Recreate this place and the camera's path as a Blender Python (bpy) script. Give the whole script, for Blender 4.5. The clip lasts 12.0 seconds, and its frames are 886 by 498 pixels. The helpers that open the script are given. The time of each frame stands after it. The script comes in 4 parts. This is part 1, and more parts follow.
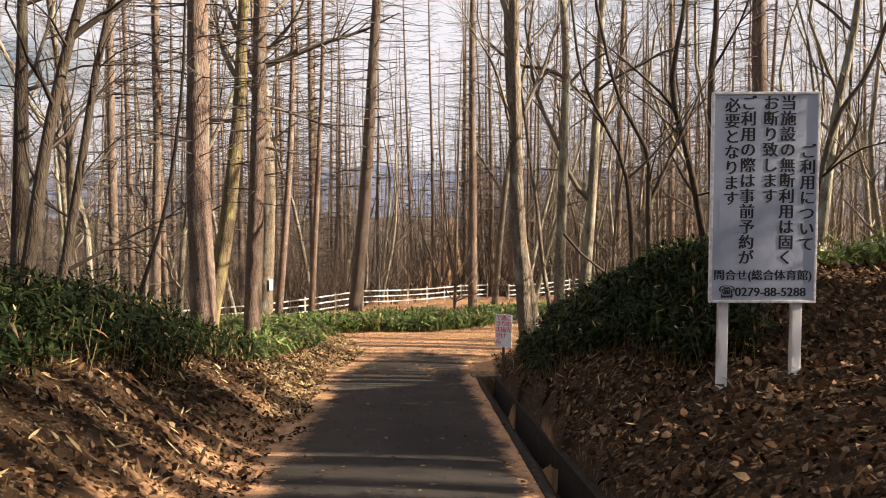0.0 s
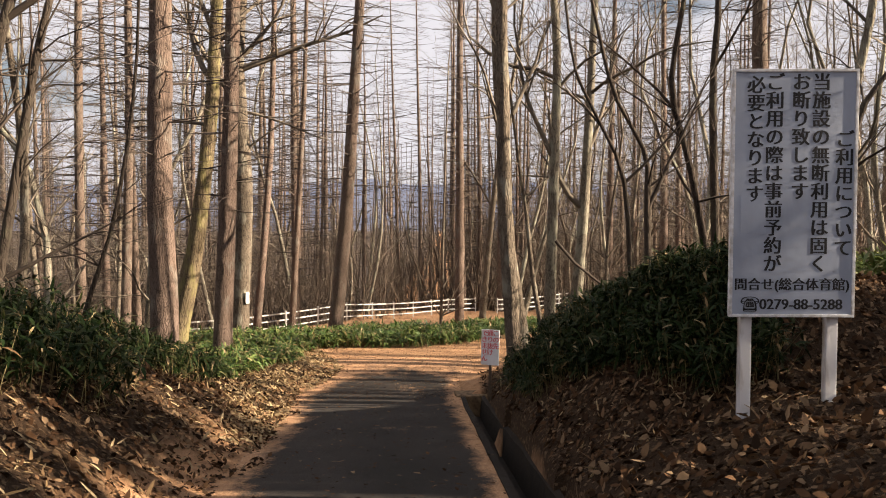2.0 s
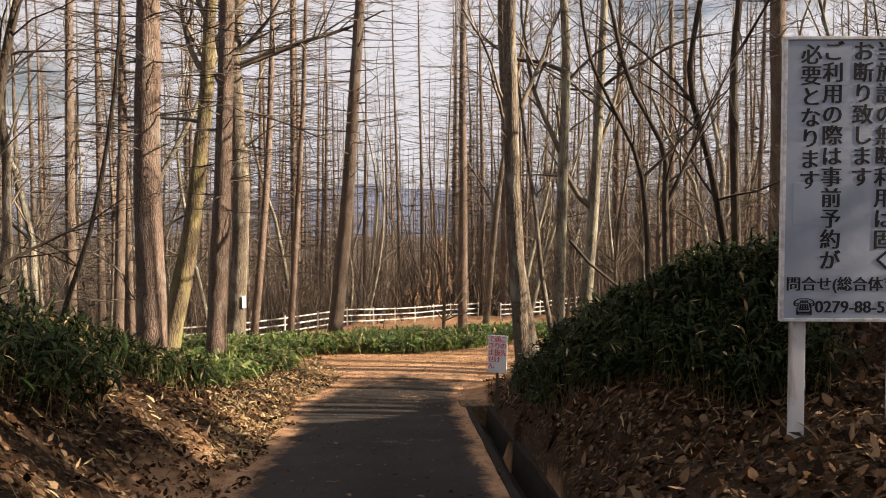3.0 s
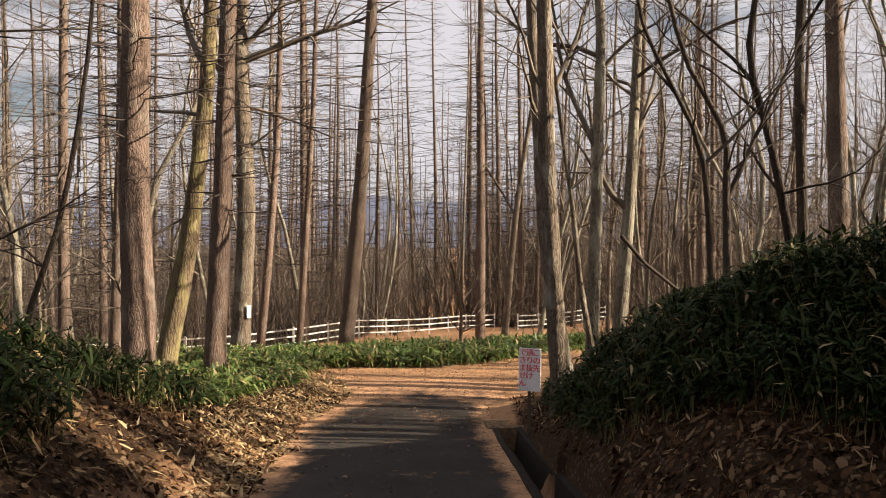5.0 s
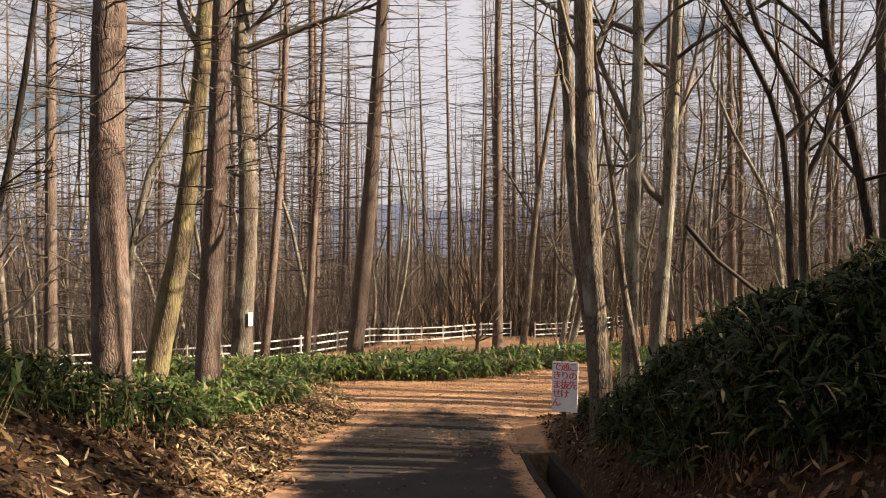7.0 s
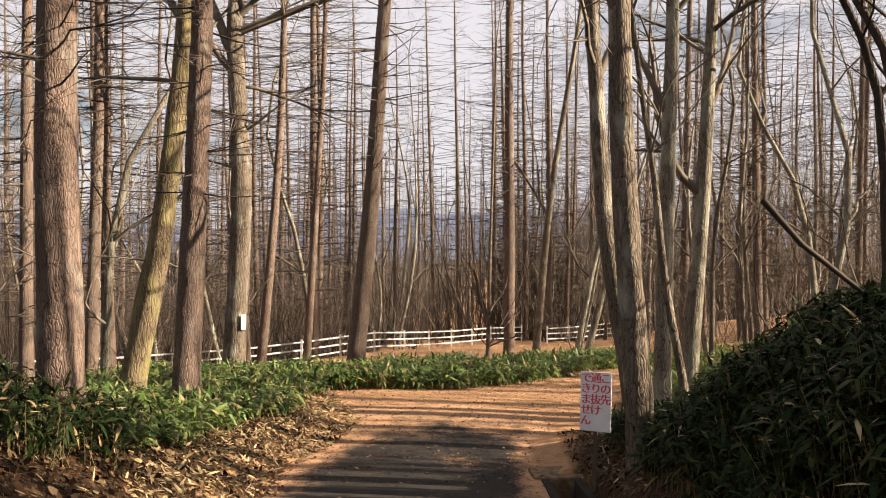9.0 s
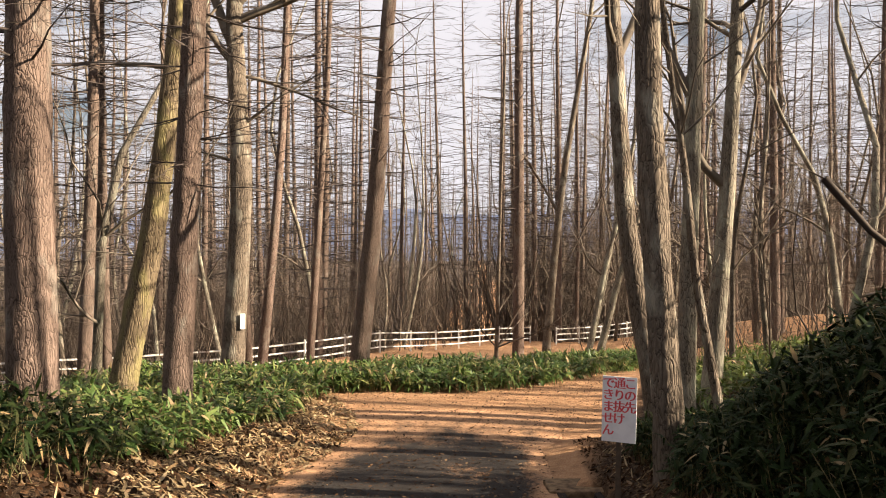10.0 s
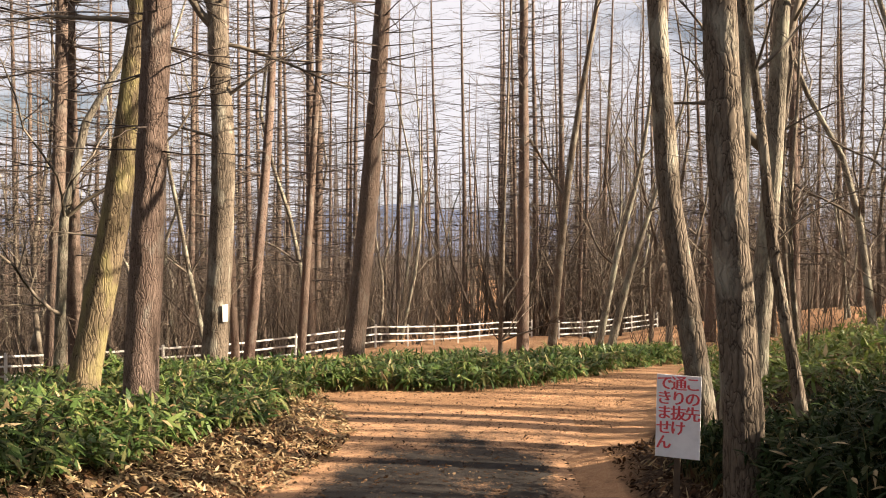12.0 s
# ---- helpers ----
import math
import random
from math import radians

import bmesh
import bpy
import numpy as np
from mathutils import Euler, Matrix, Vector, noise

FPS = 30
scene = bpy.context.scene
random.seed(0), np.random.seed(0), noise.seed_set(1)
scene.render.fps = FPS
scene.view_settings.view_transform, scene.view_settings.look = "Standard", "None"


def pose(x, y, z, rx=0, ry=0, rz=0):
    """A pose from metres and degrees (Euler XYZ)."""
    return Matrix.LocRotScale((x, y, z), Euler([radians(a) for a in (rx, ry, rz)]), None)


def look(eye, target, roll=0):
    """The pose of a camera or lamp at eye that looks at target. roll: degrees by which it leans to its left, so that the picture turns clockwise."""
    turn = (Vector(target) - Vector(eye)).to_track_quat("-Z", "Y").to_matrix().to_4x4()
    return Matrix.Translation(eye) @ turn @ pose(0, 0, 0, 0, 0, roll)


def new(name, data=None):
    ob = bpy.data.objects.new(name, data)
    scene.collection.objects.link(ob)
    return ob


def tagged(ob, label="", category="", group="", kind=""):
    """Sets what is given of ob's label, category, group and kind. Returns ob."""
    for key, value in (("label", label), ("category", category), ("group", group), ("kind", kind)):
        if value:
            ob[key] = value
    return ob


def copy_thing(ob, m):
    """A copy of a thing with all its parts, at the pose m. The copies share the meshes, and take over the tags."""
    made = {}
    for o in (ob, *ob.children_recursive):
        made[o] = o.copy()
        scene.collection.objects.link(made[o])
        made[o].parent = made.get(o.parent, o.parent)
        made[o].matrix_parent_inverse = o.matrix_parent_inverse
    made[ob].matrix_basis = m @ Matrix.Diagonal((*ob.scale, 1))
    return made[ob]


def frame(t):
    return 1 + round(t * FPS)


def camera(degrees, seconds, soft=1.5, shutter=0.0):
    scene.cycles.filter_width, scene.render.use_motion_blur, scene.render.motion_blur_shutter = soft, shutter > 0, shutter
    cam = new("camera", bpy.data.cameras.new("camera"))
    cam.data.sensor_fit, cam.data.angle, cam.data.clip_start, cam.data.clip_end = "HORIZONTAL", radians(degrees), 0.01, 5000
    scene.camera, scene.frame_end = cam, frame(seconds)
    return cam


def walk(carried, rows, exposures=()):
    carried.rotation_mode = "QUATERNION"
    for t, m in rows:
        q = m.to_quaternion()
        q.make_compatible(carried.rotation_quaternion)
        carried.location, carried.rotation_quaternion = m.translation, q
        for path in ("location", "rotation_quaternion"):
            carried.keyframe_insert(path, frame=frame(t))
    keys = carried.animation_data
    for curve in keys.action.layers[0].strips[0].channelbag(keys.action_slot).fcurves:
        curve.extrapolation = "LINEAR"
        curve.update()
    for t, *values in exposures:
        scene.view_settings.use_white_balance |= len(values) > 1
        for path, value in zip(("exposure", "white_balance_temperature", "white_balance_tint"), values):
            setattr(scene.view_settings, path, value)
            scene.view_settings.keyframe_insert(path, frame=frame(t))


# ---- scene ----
cam = camera(58.2, 12.0, 1.05)
PATH = [
    (0, (0.101, -0.316, 1.987), (0.082, 1.681, 1.866), -0.1),
    (0.5, (0.14, -0.06, 1.946), (0.132, 1.937, 1.835), -0.0),
    (1, (0.171, 0.232, 1.918), (0.17, 2.229, 1.815), 0.0),
    (1.5, (0.205, 0.495, 1.86), (0.211, 2.492, 1.764), 0.1),
    (2, (0.214, 0.753, 1.844), (0.222, 2.752, 1.759), 0.1),
    (2.5, (0.192, 1.128, 1.806), (0.199, 3.127, 1.728), 0.2),
    (3, (0.174, 1.509, 1.742), (0.178, 3.508, 1.67), 0.1),
    (5, (-0.008, 3.011, 1.532), (-0.033, 5.011, 1.49), 0.1),
    (5.5, (-0.034, 3.46, 1.502), (-0.069, 5.459, 1.463), 0.0),
    (6, (-0.062, 3.831, 1.468), (-0.106, 5.83, 1.435), 0.1),
    (6.5, (-0.121, 4.223, 1.412), (-0.171, 6.222, 1.386), 0.2),
    (7, (-0.128, 4.568, 1.361), (-0.184, 6.567, 1.34), 0.1),
    (9, (-0.165, 6.058, 1.193), (-0.242, 8.057, 1.182), 0.1),
    (9.5, (-0.197, 6.447, 1.16), (-0.283, 8.445, 1.151), 0.2),
    (10, (-0.199, 6.801, 1.108), (-0.294, 8.798, 1.098), 0.2),
    (10.5, (-0.253, 7.179, 1.043), (-0.353, 9.176, 1.031), 0.2),
    (11, (-0.293, 7.523, 0.99), (-0.393, 9.521, 0.974), 0.1),
    (11.5, (-0.308, 7.945, 0.927), (-0.402, 9.942, 0.909), 0.2),
    (12, (-0.394, 8.323, 0.878), (-0.478, 10.321, 0.857), 0.2),
]
walk(cam, [(t, look(eye, target, roll)) for t, eye, target, roll in PATH], exposures=[(0, 2.38, 6900, 11), (3, 2.17, 6900, 11), (7, 2.05, 6900, 11), (9, 2.24, 6900, 11), (12, 2.38, 6900, 11)])

# ---- light ----
SUN_FROM = Vector((0.98, -0.13, 0.46)).normalized()
sun = new("sun", bpy.data.lights.new("sun", "SUN"))
sun.data.energy, sun.data.angle, sun.data.color = 5.0, radians(0.6), (1.0, 0.85, 0.67)
sun.matrix_world = look((40, -20, 40), Vector((40, -20, 40)) - SUN_FROM)

world = bpy.data.worlds.new("sky")
scene.world = world
world.use_nodes = True
wn, wl = world.node_tree.nodes, world.node_tree.links
wn.clear()
sky = wn.new("ShaderNodeTexSky")
sky.sky_type, sky.sun_disc = "NISHITA", False
sky.sun_elevation = math.asin(SUN_FROM.z)
sky.sun_rotation = math.atan2(SUN_FROM.x, SUN_FROM.y)
w_co, w_map, w_noise = wn.new("ShaderNodeTexCoord"), wn.new("ShaderNodeMapping"), wn.new("ShaderNodeTexNoise")
w_map.inputs["Scale"].default_value = (1.6, 1.6, 5.0)
w_noise.inputs["Scale"].default_value, w_noise.inputs["Detail"].default_value = 2.2, 7.0
w_ramp, w_mix, w_bg, w_out = wn.new("ShaderNodeValToRGB"), wn.new("ShaderNodeMix"), wn.new("ShaderNodeBackground"), wn.new("ShaderNodeOutputWorld")
w_ramp.color_ramp.elements[0].position, w_ramp.color_ramp.elements[1].position = 0.26, 0.46
w_mix.data_type = "RGBA"
w_mix.inputs["B"].default_value = (10.0, 10.0, 11.0, 1)
w_bg.inputs["Strength"].default_value = 0.0175
wl.new(w_co.outputs["Generated"], w_map.inputs["Vector"])
wl.new(w_map.outputs["Vector"], w_noise.inputs["Vector"])
wl.new(w_noise.outputs["Fac"], w_ramp.inputs["Fac"])
wl.new(w_ramp.outputs["Color"], w_mix.inputs["Factor"])
wl.new(sky.outputs["Color"], w_mix.inputs["A"])
wl.new(w_mix.outputs["Result"], w_bg.inputs["Color"])
wl.new(w_bg.outputs["Background"], w_out.inputs["Surface"])


# ---- materials ----
class Nodes:
    """A small builder for node materials."""

    def __init__(self, name):
        self.m = bpy.data.materials.new(name)
        self.m.use_nodes = True
        self.t = self.m.node_tree
        self.b = self.t.nodes["Principled BSDF"]
        self.co = self.t.nodes.new("ShaderNodeTexCoord")

    def node(self, kind, **inputs):
        n = self.t.nodes.new(kind)
        for key, value in inputs.items():
            self.put(n.inputs[key.replace("_", " ")], value)
        return n

    def put(self, socket, value):
        if isinstance(value, bpy.types.NodeSocket):
            self.t.links.new(value, socket)
        elif isinstance(value, tuple) and len(value) == 3 and socket.type == "RGBA":
            socket.default_value = (*value, 1)
        else:
            socket.default_value = value

    def at(self, scale=(1, 1, 1), space="Object"):
        return self.node("ShaderNodeMapping", Vector=self.co.outputs[space], Scale=scale).outputs["Vector"]

    def noise(self, scale, stretch=(1, 1, 1), detail=6.0, rough=0.6, space="Object"):
        return self.node("ShaderNodeTexNoise", Vector=self.at(stretch, space), Scale=scale, Detail=detail, Roughness=rough).outputs["Fac"]

    def cells(self, scale, stretch=(1, 1, 1), feature="F1", out="Distance", space="Object"):
        n = self.t.nodes.new("ShaderNodeTexVoronoi")
        n.feature = feature
        self.put(n.inputs["Vector"], self.at(stretch, space))
        n.inputs["Scale"].default_value = scale
        return n.outputs[out]

    def ramp(self, value, lo, hi):
        return self.node("ShaderNodeMapRange", Value=value, From_Min=lo, From_Max=hi).outputs["Result"]

    def mix(self, f, a, b):
        n = self.t.nodes.new("ShaderNodeMix")
        n.data_type = "RGBA"
        for socket, value in ((n.inputs["Factor"], f), (n.inputs["A"], a), (n.inputs["B"], b)):
            self.put(socket, value)
        return n.outputs["Result"]

    def calc(self, op, a, b):
        n = self.t.nodes.new("ShaderNodeMath")
        n.operation = op
        self.put(n.inputs[0], a)
        self.put(n.inputs[1], b)
        return n.outputs[0]

    def done(self, color, rough=0.8, bump=None, depth=0.01, gloss=0.3):
        self.put(self.b.inputs["Base Color"], color)
        self.put(self.b.inputs["Roughness"], rough)
        self.b.inputs["Specular IOR Level"].default_value = gloss
        if bump is not None:
            self.put(self.b.inputs["Normal"], self.node("ShaderNodeBump", Height=bump, Strength=1.0, Distance=depth).outputs["Normal"])
        return self.m


def bark(name, dark, light, lichen, ridge, cover):
    """Furrowed bark: long plates, fine grain, patches of lichen or moss."""
    n = Nodes(name)
    warp = n.node("ShaderNodeVectorMath", **{})
    warp.operation = "MULTIPLY_ADD"
    n.put(warp.inputs[0], n.node("ShaderNodeTexNoise", Vector=n.at((1, 1, 0.5)), Scale=7.0, Detail=5.0).outputs["Color"])
    n.put(warp.inputs[1], (0.16, 0.16, 0.16))
    n.put(warp.inputs[2], n.at((1, 1, 0.14)))
    edge_ = n.t.nodes.new("ShaderNodeTexVoronoi")
    edge_.feature = "DISTANCE_TO_EDGE"
    n.put(edge_.inputs["Vector"], warp.outputs[0])
    edge_.inputs["Scale"].default_value = ridge
    plates = edge_.outputs["Distance"]
    grain = n.noise(60, (1, 1, 0.2))
    big = n.noise(2.2, (1, 1, 0.5))
    rnd = n.node("ShaderNodeObjectInfo").outputs["Random"]
    body = n.mix(n.ramp(n.calc("ADD", grain, n.calc("MULTIPLY", big, 0.6)), 0.5, 1.15), dark, light)
    body = n.mix(n.ramp(plates, 0.0, 0.06), tuple(c * 0.4 for c in dark), body)
    body = n.mix(n.calc("MULTIPLY", n.ramp(n.noise(3.5, (1, 1, 0.5), 9), 0.60 - 0.25 * cover, 0.72 - 0.2 * cover), 0.85), body, lichen)
    body = n.mix(n.calc("MULTIPLY", rnd, 0.3), body, (0.11, 0.09, 0.07))
    return n.done(body, 0.92, n.calc("ADD", n.ramp(plates, 0.0, 0.2), n.calc("MULTIPLY", grain, 0.25)), 0.008, 0.1)


M_LARCH = bark("larch_bark", (0.066, 0.044, 0.036), (0.207, 0.153, 0.126), (0.190, 0.171, 0.147), 30, 0.2)
M_OAK = bark("grey_bark", (0.036, 0.027, 0.022), (0.221, 0.182, 0.140), (0.288, 0.273, 0.223), 22, 0.3)
M_MOSSY = bark("mossy_bark", (0.053, 0.038, 0.025), (0.213, 0.168, 0.107), (0.182, 0.158, 0.071), 17, 0.45)
M_PALE = bark("pale_bark", (0.066, 0.055, 0.043), (0.272, 0.244, 0.195), (0.295, 0.290, 0.227), 20, 0.5)
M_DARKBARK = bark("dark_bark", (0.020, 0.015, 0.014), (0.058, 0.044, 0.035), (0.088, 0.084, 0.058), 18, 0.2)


def twig_material(name, a, b):
    n = Nodes(name)
    rnd = n.node("ShaderNodeNewGeometry").outputs["Random Per Island"]
    return n.done(n.mix(n.calc("ADD", n.calc("MULTIPLY", rnd, 0.6), n.calc("MULTIPLY", n.noise(9), 0.4)), a, b), 0.85, None, 0.01, 0.2)


M_TWIG = twig_material("larch_twig", (0.020, 0.015, 0.014), (0.082, 0.065, 0.055))
M_BRANCH = twig_material("bare_branch", (0.029, 0.023, 0.018), (0.190, 0.159, 0.124))
M_BRUSH = twig_material("brush_twig", (0.026, 0.020, 0.016), (0.129, 0.099, 0.076))
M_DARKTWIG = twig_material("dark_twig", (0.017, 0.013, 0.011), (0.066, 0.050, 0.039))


def leaf_material(name, colors, rough, through_light, vein, gloss=0.25):
    """Leaves that differ from one to the next, with a little light shining through them."""
    n = Nodes(name)
    rnd = n.node("ShaderNodeNewGeometry").outputs["Random Per Island"]
    ramp = n.t.nodes.new("ShaderNodeValToRGB")
    n.put(ramp.inputs["Fac"], rnd)
    ramp.color_ramp.elements[0].color = (*colors[0], 1)
    ramp.color_ramp.elements[-1].color = (*colors[-1], 1)
    for k, c in enumerate(colors[1:-1], 1):
        ramp.color_ramp.elements.new(k / (len(colors) - 1)).color = (*c, 1)
    color = n.mix(n.calc("MULTIPLY", n.noise(28, detail=3), vein), ramp.outputs["Color"], tuple(c * 0.45 for c in colors[0]))
    n.done(color, rough, n.noise(90, detail=2), 0.004, gloss)
    glow = n.node("ShaderNodeBsdfTranslucent", Color=color)
    blend = n.node("ShaderNodeMixShader", Fac=through_light)
    n.t.links.new(n.b.outputs[0], blend.inputs[1])
    n.t.links.new(glow.outputs[0], blend.inputs[2])
    n.t.links.new(blend.outputs[0], n.t.nodes["Material Output"].inputs["Surface"])
    return n.m


# one grass, three leaf colours: shade painted in, then two with sunlight painted in
M_SASASHADE = leaf_material("shade_dark_bamboo_leaf", [(0.008, 0.016, 0.005), (0.012, 0.024, 0.007), (0.019, 0.034, 0.009), (0.029, 0.043, 0.013), (0.062, 0.060, 0.026)], 0.55, 0.12, 0.5, 0.06)
M_SASALIT = leaf_material("brightened_verge_leaf", [(0.038, 0.075, 0.020), (0.064, 0.118, 0.029), (0.101, 0.161, 0.039), (0.161, 0.205, 0.060), (0.279, 0.259, 0.108)], 0.42, 0.25, 0.5)
M_SASASUN = leaf_material("sunlit_bamboo_grass_leaf", [(0.072, 0.112, 0.024), (0.112, 0.160, 0.032), (0.160, 0.200, 0.048), (0.192, 0.192, 0.064)], 0.42, 0.30, 0.4)
M_STRAW = leaf_material("dry_bamboo_grass", [(0.119, 0.072, 0.038), (0.246, 0.170, 0.085), (0.391, 0.289, 0.162), (0.493, 0.391, 0.238)], 0.7, 0.15, 0.5, 0.1)
M_DEAD = leaf_material("fallen_leaf", [(0.015, 0.009, 0.005), (0.037, 0.020, 0.011), (0.068, 0.035, 0.018), (0.129, 0.071, 0.037), (0.258, 0.177, 0.109)], 0.75, 0.08, 0.6, 0.05)
M_STALK = twig_material("bamboo_grass_stalk", (0.091, 0.084, 0.035), (0.252, 0.203, 0.105))

# ground: dark soil, brown litter and rust-coloured larch needles where the attribute says so
n = Nodes("forest_floor")
needle = n.node("ShaderNodeAttribute")
needle.attribute_name = "needles"
speck = n.cells(34, (1, 1, 1), "F1", "Color")
fine = n.noise(70, detail=8)
patch = n.noise(1.3, detail=8)
litter = n.mix(n.ramp(fine, 0.3, 0.7), (0.017, 0.011, 0.007), (0.068, 0.041, 0.024))
litter = n.mix(n.ramp(n.node("ShaderNodeSeparateColor", Color=speck).outputs["Red"], 0.80, 0.97), litter, (0.15, 0.10, 0.06))
rust = n.mix(n.ramp(n.noise(120, detail=8), 0.3, 0.7), (0.26, 0.120, 0.054), (0.54, 0.345, 0.205))
rust = n.mix(n.calc("MULTIPLY", n.ramp(n.noise(5, detail=9, rough=0.75), 0.45, 0.68), 0.6), rust, (0.11, 0.053, 0.028))
# the litter turns grey-brown with distance, from 42 to 95 m out
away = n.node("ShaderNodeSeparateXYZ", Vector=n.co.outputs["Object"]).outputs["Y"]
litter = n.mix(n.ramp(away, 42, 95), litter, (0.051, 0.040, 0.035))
cover = n.ramp(n.calc("ADD", needle.outputs["Fac"], n.calc("MULTIPLY", n.calc("SUBTRACT", patch, 0.5), 0.9)), 0.3, 0.7)
M_GROUND = n.done(n.mix(cover, litter, rust), 0.95, n.calc("ADD", fine, n.noise(14, detail=5)), 0.03, 0.1)

# asphalt, worn, with needles blown over it from the verges
n = Nodes("asphalt")
needle = n.node("ShaderNodeAttribute")
needle.attribute_name = "needles"
stone = n.noise(160, detail=4)
stain = n.noise(1.1, (1, 0.6, 1), 7)
tar = n.mix(n.ramp(n.calc("ADD", n.calc("MULTIPLY", stone, 0.5), n.calc("MULTIPLY", stain, 0.7)), 0.4, 0.8), (0.011, 0.010, 0.009), (0.040, 0.034, 0.030))
rust = n.mix(n.ramp(n.noise(110, detail=8), 0.3, 0.7), (0.26, 0.120, 0.054), (0.54, 0.345, 0.205))
rust = n.mix(n.calc("MULTIPLY", n.ramp(n.noise(5, detail=9, rough=0.75), 0.45, 0.68), 0.6), rust, (0.11, 0.053, 0.028))
drift = n.calc("ADD", needle.outputs["Fac"], n.calc("ADD", n.calc("MULTIPLY", n.calc("SUBTRACT", n.noise(1.7, (1, 0.7, 1), 9, 0.7), 0.5), 1.9), n.calc("MULTIPLY", n.calc("SUBTRACT", n.noise(45, detail=6), 0.5), 0.7)))
M_ASPHALT = n.done(n.mix(n.ramp(drift, 0.35, 0.75), tar, rust), 0.9, n.calc("ADD", stone, n.noise(30, detail=4)), 0.006, 0.2)

# near-black concrete, the same on floor and walls of the drain
n = Nodes("dark_drain_concrete")
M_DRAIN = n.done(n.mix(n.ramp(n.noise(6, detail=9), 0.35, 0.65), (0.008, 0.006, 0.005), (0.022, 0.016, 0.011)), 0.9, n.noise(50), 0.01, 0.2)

n = Nodes("white_fence_paint")
M_FENCE = n.done(n.mix(n.ramp(n.noise(7, detail=9), 0.5, 0.8), (0.585, 0.578, 0.555), (0.338, 0.315, 0.270)), 0.55, n.noise(40), 0.002, 0.4)

# white board face with the blue-grey of skylit shade put into its colour
n = Nodes("shade_blue_sign_face")
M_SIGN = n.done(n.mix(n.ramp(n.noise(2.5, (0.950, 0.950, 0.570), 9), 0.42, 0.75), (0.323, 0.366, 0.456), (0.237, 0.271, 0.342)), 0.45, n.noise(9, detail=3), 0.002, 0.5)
n = Nodes("sign_edge_metal")
M_EDGE = n.done(n.mix(n.ramp(n.noise(20), 0.4, 0.7), (0.66, 0.67, 0.70), (0.38, 0.36, 0.34)), 0.45, None, 0.01, 0.5)
n = Nodes("weathered_white_post")
M_POST = n.done(n.mix(n.ramp(n.noise(9, (0.850, 0.850, 0.255), 9), 0.48, 0.72), (0.578, 0.578, 0.595), (0.212, 0.170, 0.128)), 0.7, n.noise(30, (0.850, 0.850, 0.170)), 0.004, 0.3)
n = Nodes("black_letter_paint")
M_INK = n.done(n.mix(n.noise(30), (0.005, 0.005, 0.007), (0.014, 0.014, 0.018)), 0.6)
n = Nodes("small_sign_face")
M_SMALL = n.done(n.mix(n.ramp(n.noise(6, detail=8), 0.45, 0.8), (0.80, 0.80, 0.82), (0.62, 0.62, 0.64)), 0.4, None, 0.01, 0.5)
n = Nodes("faded_red_letter_paint")
M_RED = n.done(n.mix(n.ramp(n.noise(25), 0.3, 0.8), (0.62, 0.03, 0.05), (0.72, 0.16, 0.16)), 0.5)
n = Nodes("rusty_stake")
M_STAKE = n.done(n.mix(n.noise(20, detail=8), (0.03, 0.025, 0.02), (0.13, 0.09, 0.06)), 0.8)
n = Nodes("paper_tag")
M_PAPER = n.done(n.mix(n.noise(14), (0.82, 0.82, 0.80), (0.68, 0.67, 0.63)), 0.7)
# far hills: air haze is put into this blue base colour
n = Nodes("haze_blue_hills")
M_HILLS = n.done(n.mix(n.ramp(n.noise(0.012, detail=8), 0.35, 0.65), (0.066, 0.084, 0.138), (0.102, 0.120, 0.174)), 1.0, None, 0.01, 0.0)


# ---- mesh helpers ----
def mesh_of(name, verts, faces, material, smooth=False):
    me = bpy.data.meshes.new(name)
    me.from_pydata([tuple(v) for v in np.asarray(verts, float)], [], faces)
    me.materials.append(material)
    if smooth:
        me.polygons.foreach_set("use_smooth", np.ones(len(me.polygons), bool))
    me.update()
    return me


def part(name, me, parent, label=""):
    ob = new(name, me)
    ob.parent = parent
    return tagged(ob, label)


def box_mesh(name, size, material, bevel=0.004):
    bm = bmesh.new()
    bmesh.ops.create_cube(bm, size=1, matrix=Matrix.Diagonal((*size, 1)))
    if bevel:
        bmesh.ops.bevel(bm, geom=bm.edges[:], offset=bevel, segments=2, affect="EDGES", profile=0.6)
    me = bpy.data.meshes.new(name)
    bm.to_mesh(me)
    bm.free()
    me.materials.append(material)
    return me


